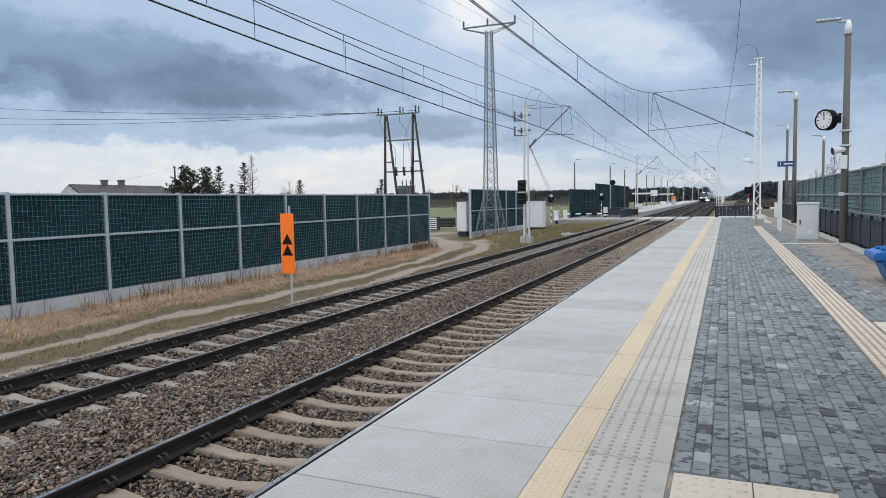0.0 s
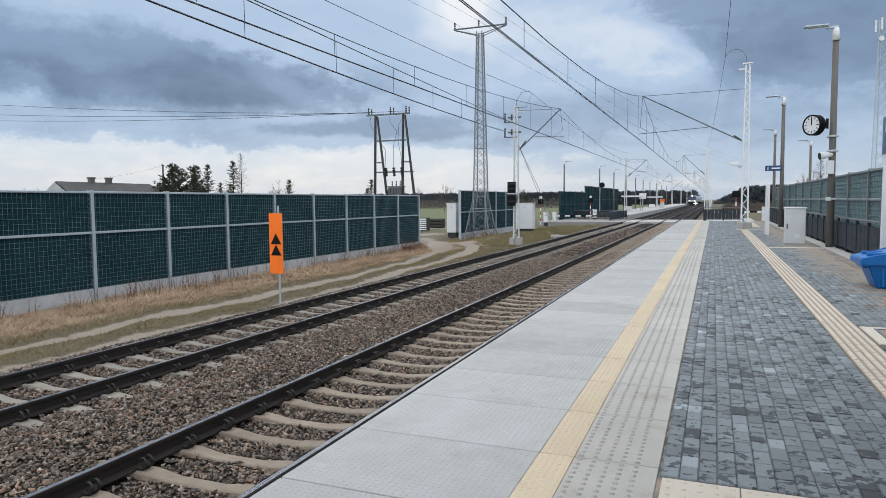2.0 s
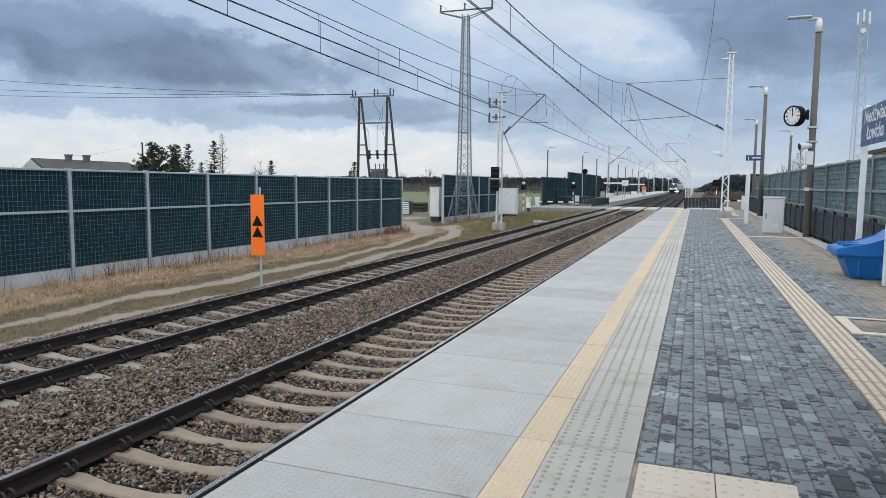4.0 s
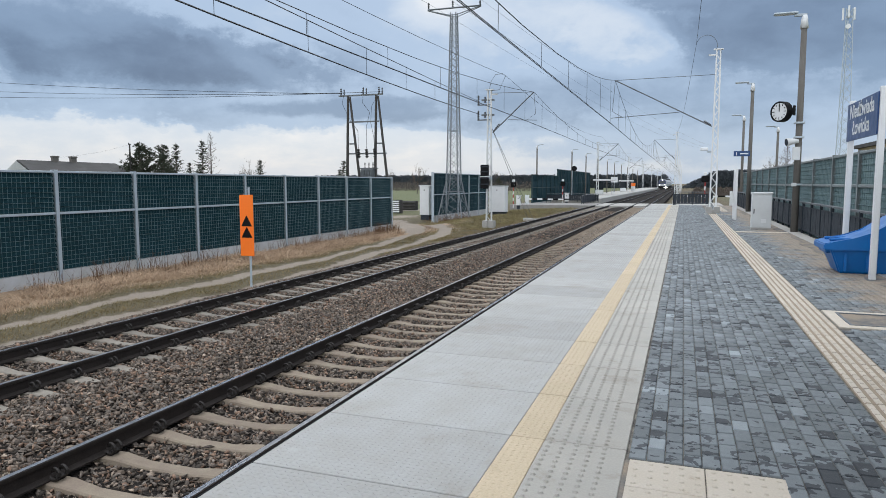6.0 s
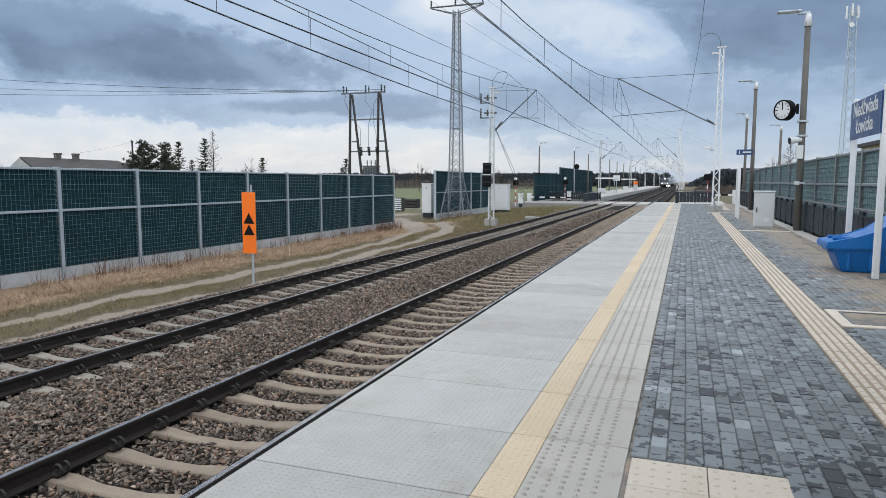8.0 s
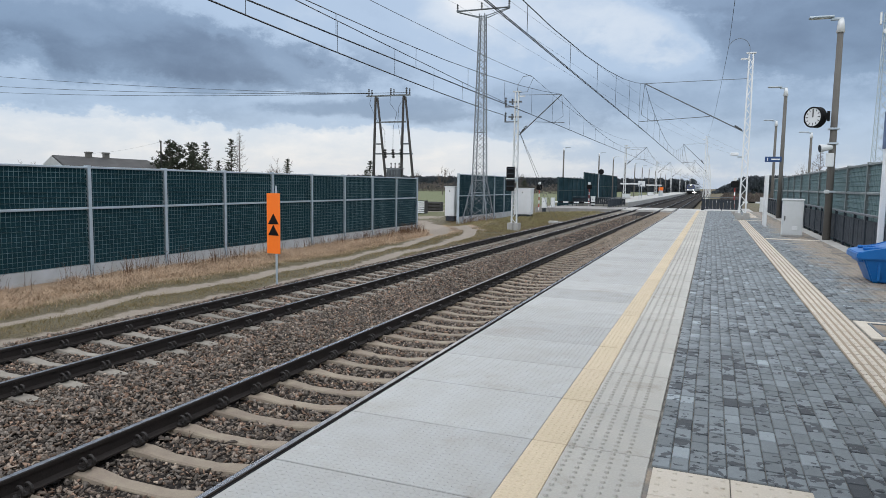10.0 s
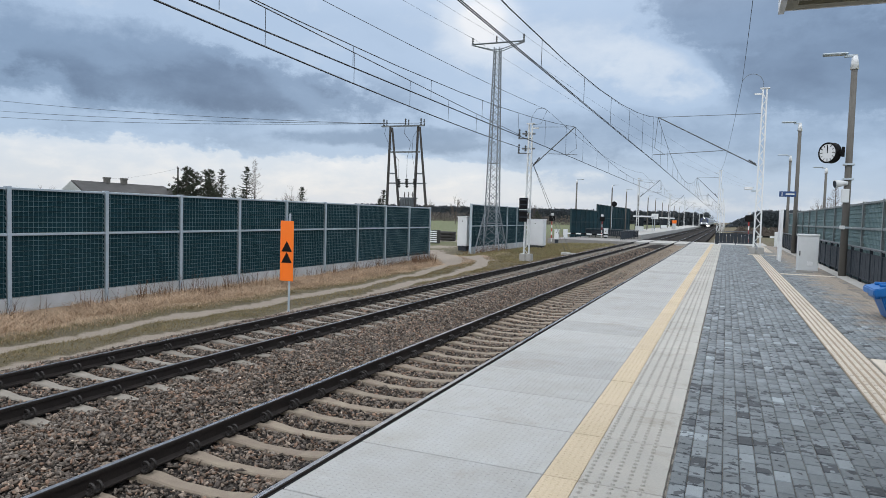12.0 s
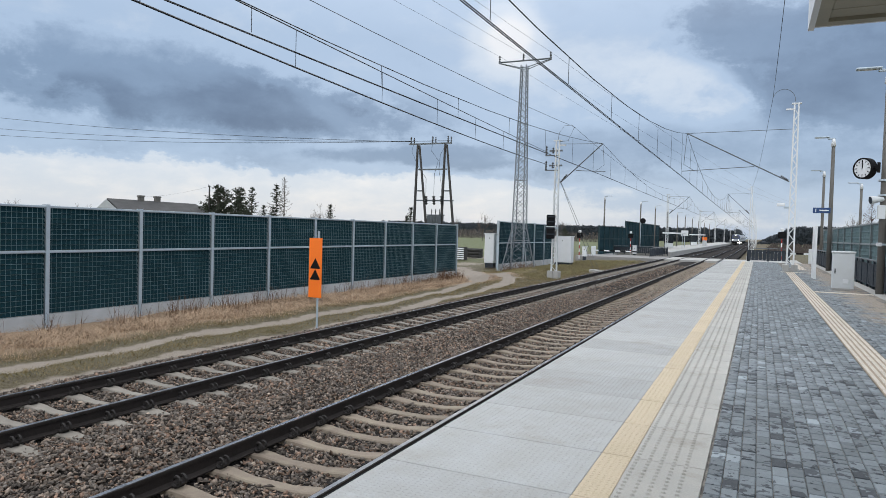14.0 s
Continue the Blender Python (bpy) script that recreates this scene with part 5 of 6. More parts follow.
def barrier(x0, x1, y, z, label):
    b = thing("crossing_barrier", label, "crossing barrier", (x0, y, z), group="crossing barriers")
    part("drive_box", boxes((-0.22, 0.22, -0.22, 0.22, -0.1, 1.25), bev=0.03), M_CAB, b)
    n = int(abs(x1 - x0) / 0.6)
    s = 1 if x1 > x0 else -1
    for k in range(n):
        part("boom_section", boxes((s * k * 0.6, s * (k + 1) * 0.6, -0.05, 0.05, 0.72, 0.86)), M_BLACK if k % 2 else M_WHITE, b)
    return b


barrier(-14.6, -9.6, 76, -0.95, "striped level crossing barrier, lowered")
barrier(6.5, 2.0, 66, -0.35, "striped level crossing barrier, lowered")
white_cabinet(0.45, 0.4, 1.3, "small grey box by the crossing").matrix_world = pose(-14.3, 70.5, -1.0)
white_cabinet(0.45, 0.4, 1.3, "small grey box by the crossing").matrix_world = pose(-11.6, 85.5, -0.95)
M_ROADWAY = mat("worn_asphalt", (0.27, 0.26, 0.25), 0.9, vary=0.2, scale=1.5, fine=60, other=(0.18, 0.17, 0.16))
cd = thing("crossing_deck", "concrete level crossing panels between the rails", "level crossing", (0, 0, RAIL_Z), kind="structure")
for k in range(5):
    y = 73.5 + k * 1.8
    for a1, b1 in ((-16, -6.86), (-6.62, -5.36), (-5.12, -2.9), (-2.66, -1.40), (-1.16, 1.55)):
        part("deck_panel", boxes((a1, b1, y, y + 1.78, -0.6, -0.012), bev=0.01), M_ROADWAY if a1 < -7 else M_CONC, cd)
railing(-15.0, 90.0, -8.2, 90.0, -0.75, "dark steel railing at the far platform")
railing(-8.6, 77.5, -8.6, 90.0, -0.75, "dark steel railing beside the crossing path")

# far platform with shelters and lamps
solo("far_platform", boxes((-14.5, -7.95, 91, 330, -1.4, -0.40), bev=0.02), M_CONC, "pale concrete platform beyond the level crossing", "platform", kind="structure")
solo("far_platform_edge", boxes((-8.9, -7.93, 91, 330, -0.396, -0.385)), M_SLAB, "pale edge slabs of the far platform", "platform edge", kind="structure")
for y, w in ((122, 4.0), (172, 4.0)):
    s1 = thing("waiting_shelter", "pale flat-roofed waiting shelter on the far platform", "shelter", (-11.2, y, -0.40), group="waiting shelters")
    part("roof", boxes((-1.7, 1.7, 0, w, 2.5, 2.75), bev=0.03), M_WHITE, s1)
    part("back_wall", boxes((-1.4, -1.3, 0.2, w - 0.2, 0, 2.5)), M_GLASS, s1)
    part("side_wall", boxes((-1.3, 0.1, 0.2, 0.26, 0.9, 2.3)), M_GLASS, s1)
    part("lower_panel", boxes((-1.3, 0.1, 0.2, 0.26, 0.1, 0.86)), M_CAB, s1)
    part("bench", boxes((-1.2, -0.75, 0.5, w - 0.6, 0.4, 0.46)), M_CAB, s1)
    for x in (-1.3, 1.2):
        part("post", boxes((x, x + 0.1, w - 0.4, w - 0.3, 0, 2.5)), M_GALV, s1)
for x, y in ((-16.0, 88), (-13.6, 102), (-13.4, 116), (-13.2, 131), (-13, 146), (-13, 162), (-13, 180), (-13, 200), (-13, 222), (-13, 246)):
    copy_thing(pole_a, pose(x, y, -0.45, 0, 0, 180))
ms = thing("warning_disc_sign", "black disc sign on a pole by the far platform", "railway sign", (-13.3, 100.5, -0.4))
part("post", bar([(0, 0, -0.3), (0, 0, 4.0)], 0.05, 6), M_GALV, ms)
part("disc", bar([(0.3, -0.05, 4.2), (0.3, 0.05, 4.2)], 0.4, 16), M_BLACK, ms)
ib = thing("information_board", "white information board on the far platform", "sign", (-9.8, 128, -0.4))
part("post", boxes((-0.05, 0.05, -0.05, 0.05, 0, 3.0)), M_GALV, ib)
part("board", boxes((-0.6, 0.6, -0.06, 0.06, 2.2, 3.2)), M_WHITE, ib)
tm = thing("ticket_machine", "orange and white ticket machine on the far platform", "ticket machine", (-9.8, 178, -0.4))
part("body", boxes((-0.5, 0.5, -0.3, 0.3, 0, 1.3), bev=0.03), M_CAB, tm)
part("hood", boxes((-0.55, 0.55, -0.34, 0.34, 1.3, 2.1), bev=0.04), M_ORANGE, tm, "orange hood")
lm = thing("white_light_marker", "low signal with bright white lamps between the tracks", "railway signal", (-4.0, 268, -0.95))
part("post", boxes((-0.06, 0.06, -0.05, 0.05, 0, 1.4)), M_GALV, lm)
part("lamp_bar", boxes((-0.75, 0.75, -0.08, 0.0, 0.9, 1.1), (-0.12, 0.12, -0.081, 0.0, 0.6, 1.4)), M_GLOW, lm)

# stack of timber with a white pallet past the gap in the fence
ws = thing("timber_stack", "dark stack of timber beside the dirt road", "timber stack", (-25.3, 66.5, -1.25))
for k in range(9):
    part("log", bar([(-0.8 + random.uniform(-0.1, 0.1), (k % 3) * 0.34 - 0.3, 0.18 + (k // 3) * 0.33), (0.8, (k % 3) * 0.34 - 0.3, 0.18 + (k // 3) * 0.33)], 0.17, 8), M_WOOD, ws)
pl_ = thing("pallet", "white-painted wooden pallets leaning in a stack", "pallet", (-24.25, 60.4, -1.25))
for k in range(6):
    part("board", boxes((-0.6, 0.6, -0.5, -0.46, 0.08 + k * 0.2, 0.2 + k * 0.2)), M_WHITE, pl_)
for x in (-0.55, 0.0, 0.5):
    part("block", boxes((x, x + 0.09, -0.46, 0.4, 0, 1.28)), M_WOOD, pl_)

# ---- the train, still far off ----


def coach_shell(L, w, h1, z0):
    prof = [(-w / 2 + 0.1, z0), (w / 2 - 0.1, z0), (w / 2, z0 + 0.3), (w / 2, h1 - 0.9), (w / 2 - 0.25, h1 - 0.35), (w / 4, h1), (-w / 4, h1), (-w / 2 + 0.25, h1 - 0.35), (-w / 2, h1 - 0.9), (-w / 2, z0 + 0.3)]
    return prism(bmesh.new(), prof, 0, L)


TR_Y = 292.0
lc = thing("locomotive", "blue and silver electric locomotive with lit headlamps", "locomotive", (FAR_AXIS, TR_Y, RAIL_Z))
bm = coach_shell(19, 2.95, 3.95, 1.05)
for v in bm.verts:
    if v.co.y < 0.1:
        v.co.y += max(0, v.co.z - 1.9) * 0.42
part("body", bm, M_LOCOG, lc)
bm = bmesh.new()
prism(bm, [(-1.49, 2.0), (-0.8, 1.25), (0.8, 1.25), (1.49, 2.0), (1.49, 3.2), (1.0, 3.8), (-1.0, 3.8), (-1.49, 3.2)], -0.06, 1.6)
for v in bm.verts:
    v.co.y += max(0, v.co.z - 1.9) * 0.42
part("cab_front", bm, M_LOCOB, lc, "blue cab front")
bm = bmesh.new()
prism(bm, [(-1.05, 2.35), (1.05, 2.35), (0.95, 3.3), (-0.95, 3.3)], -0.1, -0.07)
for v in bm.verts:
    v.co.y += max(0, v.co.z - 1.9) * 0.42
part("windscreen", bm, M_GLASS, lc)
part("nose_panel", boxes((-0.85, 0.85, -0.12, -0.065, 1.3, 2.0), bev=0.02), M_LOCOG, lc)
for x, z, y in ((-1.05, 1.75, -0.16), (1.05, 1.75, -0.16), (0, 3.62, 0.55)):
    part("headlamp", bar([(x, y, z), (x, y + 0.2, z)], 0.2, 12), M_GLOW, lc, "lit headlamp")
part("buffer_beam", boxes((-1.4, 1.4, -0.4, 0.4, 0.35, 1.2), bev=0.04), M_BLACK, lc)
for y in (2.5, 5.2, 13, 15.8):
    for s in (-1, 1):
        part("wheel", bar([(s * 0.68, y, 0.62), (s * 0.82, y, 0.62)], 0.62, 20), M_DARK, lc)
part("underframe", boxes((-1.2, 1.2, 1.0, 18, 0.4, 1.1)), M_BLACK, lc)
part("pantograph", bar([(0, 7, 4.0), (0, 6, 5.0), (0, 7, 5.75), (-0.9, 7, 5.78), (0.9, 7, 5.78)], 0.04, 5), M_DARK, lc)
ch = thing("passenger_coach", "silver passenger coach with dark window band", "railway coach", (FAR_AXIS, TR_Y + 20, RAIL_Z), group="passenger coaches")
part("body", coach_shell(24, 2.9, 4.0, 1.0), M_LOCOG, ch)
for s in (-1, 1):
    for k in range(9):
        part("window", boxes((s * 1.452 - 0.01, s * 1.452 + 0.01, 2.4 + k * 2.2, 4.2 + k * 2.2, 2.0, 2.9)), M_GLASS, ch)
part("underframe", boxes((-1.1, 1.1, 1.5, 22.5, 0.3, 1.0)), M_BLACK, ch)
for y in (3, 5.5, 18.5, 21):
    part("wheelset", bar([(-0.8, y, 0.46), (0.8, y, 0.46)], 0.46, 16), M_DARK, ch)
for k in range(1, 5):
    copy_thing(ch, pose(FAR_AXIS, TR_Y + 20 + 24.6 * k, RAIL_Z))

# ---- behind the fences: house, tower, trees ----
hs = thing("house", "low pale house with grey roof and two chimneys", "house", (-61.0, 56.5, -1.25), turn=74)
part("wall", boxes((-5.6, 5.05, -3.2, 3.2, 0, 4.0)), M_RENDER, hs)
bm = bmesh.new()
r0 = [bm.verts.new(p) for p in ((-5.85, -3.6, 3.9), (5.3, -3.6, 3.9), (5.3, 3.6, 3.9), (-5.85, 3.6, 3.9), (-5.85, 0, 5.35), (4.5, 0, 5.2))]
for f in ((0, 1, 5, 4), (2, 3, 4, 5), (1, 2, 5), (3, 2, 1, 0), (0, 4, 3)):
    bm.faces.new([r0[i] for i in f])
part("roof", bm, M_ROOF, hs)
bm = bmesh.new()
r0 = [bm.verts.new(p) for p in ((-5.98, -3.4, 3.9), (-5.98, 3.4, 3.9), (-5.98, 0, 5.25))]
bm.faces.new(r0)
bmesh.ops.solidify(bm, geom=bm.faces[:], thickness=0.05)
part("gable", bm, M_WHITE, hs)
for x in (-2.15, -0.25):
    part("chimney", boxes((x - 0.27, x + 0.27, -0.27, 0.27, 4.6, 5.75), (x - 0.33, x + 0.33, -0.33, 0.33, 5.68, 5.85)), M_POLE, hs)
tl = thing("lattice_tower", "pale slender lattice telecom tower", "telecom tower", (31.0, 150, -1.3))
tl_legs = [(lambda sx, sy: (lambda z: (sx * (1.35 - 0.8 * z / 36), sy * (1.35 - 0.8 * z / 36), z)))(sx, sy) for sx, sy in ((-1, -1), (1, -1), (0, 1))]
for f in tl_legs:
    part("leg", bar([f(0), f(36)], 0.085, 5), M_GALV, tl)
lattice(tl, M_GALV, tl_legs, list(np.arange(0, 36.1, 2.0)), 0.038)
for x, y, z in ((-1.05, -0.3, 34.3), (-0.2, -0.9, 34.6), (0.85, -0.5, 34.2), (0.95, 0.5, 34.4)):
    part("antenna", boxes((x - 0.16, x + 0.16, y - 0.12, y + 0.12, z - 0.4, z + 1.9), bev=0.04), M_WHITE, tl)
    part("mounting_arm", bar([(0, 0, z + 0.2), (x, y, z + 0.2)], 0.05, 4), M_GALV, tl)
part("dish", bar([(-0.2, -0.75, 32.6), (-0.2, -1.0, 32.6)], 0.45, 14), M_WHITE, tl)
hb = thing("apartment_building", "beige rendered building behind the fence", "building", (20.6, 62, -1.3))
part("wall", boxes((-4.0, 6, -4, 6, 0, 5.9)), M_BEIGE, hb)
part("roof", boxes((-4.3, 6.3, -4.3, 6.3, 5.9, 6.2)), M_ROOF, hb)
for x in (-3.0, -0.5, 2.0):
    wd = part("window", boxes((x, x + 1.1, -4.06, -4.003, 4.0, 5.4)), M_WHITE, hb)
    part("pane", boxes((x + 0.08, x + 1.02, -4.08, -4.065, 4.08, 5.32)), M_GLASS, wd)


def needle_branch(bm, rd, p, d, length, droop, tuft):
    """One bough: a thin stem with needle tufts along it; it sags and lifts again at its tip."""
    side = Vector((-d.y, d.x, 0))
    m1 = max(3, int(length / 0.16))
    for j in range(m1):
        f = (j + 0.5) / m1
        c0 = p + d * length * f + Vector((0, 0, -droop * length * math.sin(f * 2.4) + rd.uniform(-0.03, 0.05)))
        for s in (-1, 1, 0):
            w = tuft * (1.15 - f * 0.7) * rd.uniform(0.5, 1.3)
            tip = c0 + d * rd.uniform(0.06, 0.2) + side * s * w + Vector((0, 0, rd.uniform(-0.05, 0.12)))
            q = (c0 - d * 0.04 + side * rd.uniform(-0.03, 0.03), tip, c0 + d * 0.06 + Vector((0, 0, rd.uniform(0.02, 0.07))))
            bm.faces.new([bm.verts.new(v) for v in q])


def spruce(height, spread, seed, label):
    """A slender spruce: whorls of boughs with gaps between, and a bare leader."""
    rd = random.Random(seed)
    t = thing("conifer", label, "tree", group="conifers")
    part("trunk", bar([(0, 0, -0.2), (0.03, 0, height * 0.5), (0, 0, height)], 0.11, 6, 0.012), M_BARK, t)
    bm = bmesh.new()
    z = height * 0.08
    while z < height * 0.97:
        f = z / height
        for _ in range(rd.randint(8, 12)):
            a1 = rd.uniform(0, math.tau)
            L = (spread * (1 - f) ** 1.0 + 0.12) * rd.uniform(0.55, 1.15)
            needle_branch(bm, rd, Vector((0, 0, z + rd.uniform(-0.1, 0.1))), Vector((math.cos(a1), math.sin(a1), 0.05 + 0.35 * f)), L, 0.12, 0.16)
        z += 0.42 * (1.12 - f) + 0.12
    part("crown", bm, M_NEEDLE, t)
    return t


def pine(height, spread, seed, label):
    """A broad young pine: several rising leaders, each with ragged bunches of needles."""
    rd = random.Random(seed)
    t = thing("conifer", label, "tree", group="conifers")
    bt, bm = bmesh.new(), bmesh.new()
    tube(bt, [(0, 0, -0.2), (0.06, 0, height * 0.5), (0, 0, height * 0.95)], 0.15, 6, 0.02)
    for k in range(60):
        f = 0.08 + 0.88 * (k / 60)
        a1 = rd.uniform(0, math.tau)
        L = spread * (1 - f) ** 0.95 * rd.uniform(0.5, 1.2) + 0.2
        d = Vector((math.cos(a1), math.sin(a1), rd.uniform(0.25, 0.8)))
        p = Vector((0, 0, height * f))
        tube(bt, [p, p + d * L * 0.5, p + d * L + Vector((0, 0, 0.2 * L))], 0.035, 4, 0.01, cap=False)
        for _ in range(int(6 + L * 7)):
            q = p + d * L * rd.uniform(0.3, 1.05) + Vector((rd.uniform(-1, 1), rd.uniform(-1, 1), rd.uniform(-0.3, 0.9))) * 0.22
            for _ in range(7):
                e1 = Vector((rd.gauss(0, 1), rd.gauss(0, 1), rd.gauss(0.7, 0.8))).normalized() * rd.uniform(0.16, 0.34)
                e2 = Vector((rd.gauss(0, 1), rd.gauss(0, 1), rd.gauss(0, 1))).normalized() * 0.05
                bm.faces.new([bm.verts.new(v) for v in (q - e2, q + e1, q + e2)])
    part("trunk", bt, M_BARK, t)
    part("crown", bm, M_NEEDLE, t)
    return t


def larch(height, spread, seed, label, material):
    """A bare larch: a straight leader with many short thin upswept twigs."""
    rd = random.Random(seed)
    t = thing("bare_tree", label, "tree", group="bare trees")
    part("trunk", bar([(0, 0, -0.2), (0.05, 0, height * 0.6), (0, 0, height)], 0.09, 5, 0.012), M_BARK, t)
    bm = bmesh.new()
    for k in range(110):
        f = 0.12 + 0.86 * k / 110
        a1 = rd.uniform(0, math.tau)
        L = (spread * (1 - f) + 0.16) * rd.uniform(0.5, 1.15)
        p, d = Vector((0, 0, height * f)), Vector((math.cos(a1), math.sin(a1), 0.35))
        tube(bm, [p, p + d * L * 0.6, p + d * L + Vector((0, 0, 0.25 * L))], 0.016, 3, 0.007, cap=False)
        for _ in range(3):
            q = p + d * L * rd.uniform(0.3, 0.95)
            tube(bm, [q, q + Vector((rd.uniform(-0.3, 0.3), rd.uniform(-0.3, 0.3), rd.uniform(0.0, 0.35)))], 0.009, 3, 0.005, cap=False)
    part("crown", bm, material, t)
    return t


def bare_tree(height, seed, label, dens=4):
    rd = random.Random(seed)
    t = thing("bare_tree", label, "tree", group="bare trees")
    bm, bt = bmesh.new(), bmesh.new()

    def grow(p, d, L, r, lev):
        q = p + d * L
        tube(bt if lev == 0 else bm, [p, p.lerp(q, 0.5) + Vector((rd.uniform(-1, 1), rd.uniform(-1, 1), 0)) * L * 0.05, q], r, 5 if lev < 2 else 3, r * 0.6, cap=False)
        if lev >= 4:
            return
        for _ in range(dens + (lev == 1)):
            nd = (d + Vector((rd.uniform(-1, 1), rd.uniform(-1, 1), rd.uniform(0.0, 0.8))) * 0.7).normalized()
            grow(p.lerp(q, rd.uniform(0.35, 1.0)), nd, L * rd.uniform(0.5, 0.78), max(r * 0.5, 0.007), lev + 1)

    grow(Vector((0, 0, -0.2)), Vector((0, 0, 1)), height * 0.40, height * 0.0125, 0)
    part("trunk", bt, M_BARK, t)
    part("crown", bm, M_TWIG, t)
    return t


cf = [pine(7.5, 3.5, 3, "broad ragged dark green pine behind the noise barrier"), spruce(7.3, 2.5, 5, "slender dark green spruce behind the barrier")]
cf[0].matrix_world = pose(-55.4, 60, -1.25)
cf[1].matrix_world = pose(-50.3, 60, -1.25)
for i, x, y, s in ((0, -57.6, 61, 0.80), (0, -53.0, 61, 0.80), (0, -58.6, 60.5, 0.66), (0, -54.3, 62.5, 0.98), (0, -60.0, 62, 0.5), (0, -56.3, 62, 0.95), (0, -51.9, 60.5, 0.62), (1, -46.8, 60, 1.04), (1, -39.5, 60, 0.74), (1, -49.0, 60.5, 0.72), (1, -47.6, 60.5, 0.70), (0, -24.4, 60 + 40, 0.5), (1, -30.2, 61, 0.72), (1, -31.2, 62, 0.60)):
    copy_thing(cf[i], pose(x, y, -1.25, 0, 0, x * 37 % 360) @ Matrix.Scale(s, 4))
larch(8.3, 1.7, 21, "tall bare larch behind the noise barrier", M_TWIG).matrix_world = pose(-45.7, 60, -1.25)
bt = [bare_tree(8.4, 11, "bare birch behind the noise barrier"), bare_tree(6.4, 12, "bare shrubby tree behind the noise barrier")]
bt[0].matrix_world = pose(-42.4, 63, -1.25) @ Matrix.Scale(0.78, 4)
bt[1].matrix_world = pose(-41.0, 60, -1.25) @ Matrix.Scale(0.86, 4)
for i, x, y, s in ((1, -43.4, 62, 0.8), (1, -36.0, 61, 0.66), (1, -34.6, 62, 0.68), (1, -32.4, 61, 0.82), (1, -33, 63, 0.76), (1, -80, 52, 1.1), (0, -84, 54, 0.95), (1, -88, 55, 1.0), (0, -75, 57, 0.9), (1, -78, 55, 1.0), (1, 12.0, 84, 1.25), (0, 13.5, 92, 1.1), (1, 10.5, 76, 1.1), (1, 22.0, 92, 1.3), (0, 24.0, 100, 1.1), (1, -70, 180, 1.8), (1, -60, 185, 1.6), (1, -50, 190, 1.5), (1, -78, 178, 1.5)):
    copy_thing(bt[i], pose(x, y, -1.25, 0, 0, x * 53 % 360) @ Matrix.Scale(s, 4))
up_ = thing("utility_pole", "thin wooden utility pole before the pine", "utility pole", (-56.0, 59.2, -1.25))
part("pole", bar([(0, 0, -0.3), (0.05, 0, 7.3)], 0.12, 7, 0.085), M_WOOD, up_)
part("insulator", boxes((-0.12, 0.18, -0.05, 0.05, 7.15, 7.25), (-0.1, -0.04, -0.03, 0.03, 7.25, 7.42)), M_INS, up_)
wire("house_wire", span(-56.0, 59.2, 5.95, -63.5, 56.0, 4.5, 0.25, 8), 0.007, None, "thin wire from the utility pole to the house", "wire", "power wires")
M_RUST = mat("rust_brown_needles", (0.12, 0.075, 0.055), 0.95, vary=0.2, bump=0)
rb = larch(7.5, 2.3, 9, "reddish brown larch behind the fence", M_RUST)
rb.matrix_world = pose(13.6, 88, -1.25)


def wood_band(name, spots, h0, h1, clump, material, label, n_tri=70, rise=lambda x: 1.0):
    """A far wood: many ragged crowns of small leaf triangles, joined."""
    vs = []
    for x, y in spots:
        H = rng.uniform(h0, h1) * rise(x)
        k = n_tri
        f = rng.uniform(0.0, 1.0, (k, 1)) ** 0.8
        u = rng.normal(size=(k, 3)) * np.array([1, 1, 0]) * clump * (1.15 - f) + np.array([x, y, -1.3]) + np.array([0, 0, H]) * f
        tri = u[:, None, :] + rng.normal(size=(k, 3, 3)) * np.array([clump * 0.13, clump * 0.13, clump * 0.16])
        vs.append(tri.reshape(-1, 3))
    vs = np.concatenate(vs)
    me = arrays_mesh(name, vs, np.arange(len(vs)).reshape(-1, 3), material)
    return solo(name, me, None, label, "wood", kind="stuff")


fx = rng.uniform(-230, -8, 720)
wood_band("far_wood", np.stack([fx, 430 + 0.12 * fx + rng.uniform(-12, 12, 720)], 1), 6.8, 8.2, 2.6, M_FOREST_HAZE, "dark pine wood along the horizon", 260)
fx = rng.uniform(8, 78, 420)
wood_band("far_wood", np.stack([fx, 430 + rng.uniform(-12, 12, 420)], 1), 9.0, 10.4, 2.8, M_FOREST_HAZE, "dark pine wood beyond the tracks", 260, lambda x: min(1.0, 0.35 + (x - 8) * 0.05))
fx = rng.uniform(4.6, 60, 400)
wood_band("brown_scrub", np.stack([fx, 160 + fx * 0.8 + rng.uniform(-20, 20, 400)], 1), 0.8, 2.1, 0.8, M_HEDGE, "reddish brown bare scrub beyond the ramp", 150)
fx = rng.uniform(-125, -45, 300)
M_SCRUB = mat("grey_scrub", (0.15, 0.13, 0.115), 0.95, vary=0.3, scale=0.1, island=0.4, bump=0)
wood_band("grey_scrub", np.stack([fx, 255 + rng.uniform(-8, 8, 300)], 1), 1.6, 4.0, 1.3, M_SCRUB, "bare grey bushes at the field's edge", 40)

# ---- grass ----


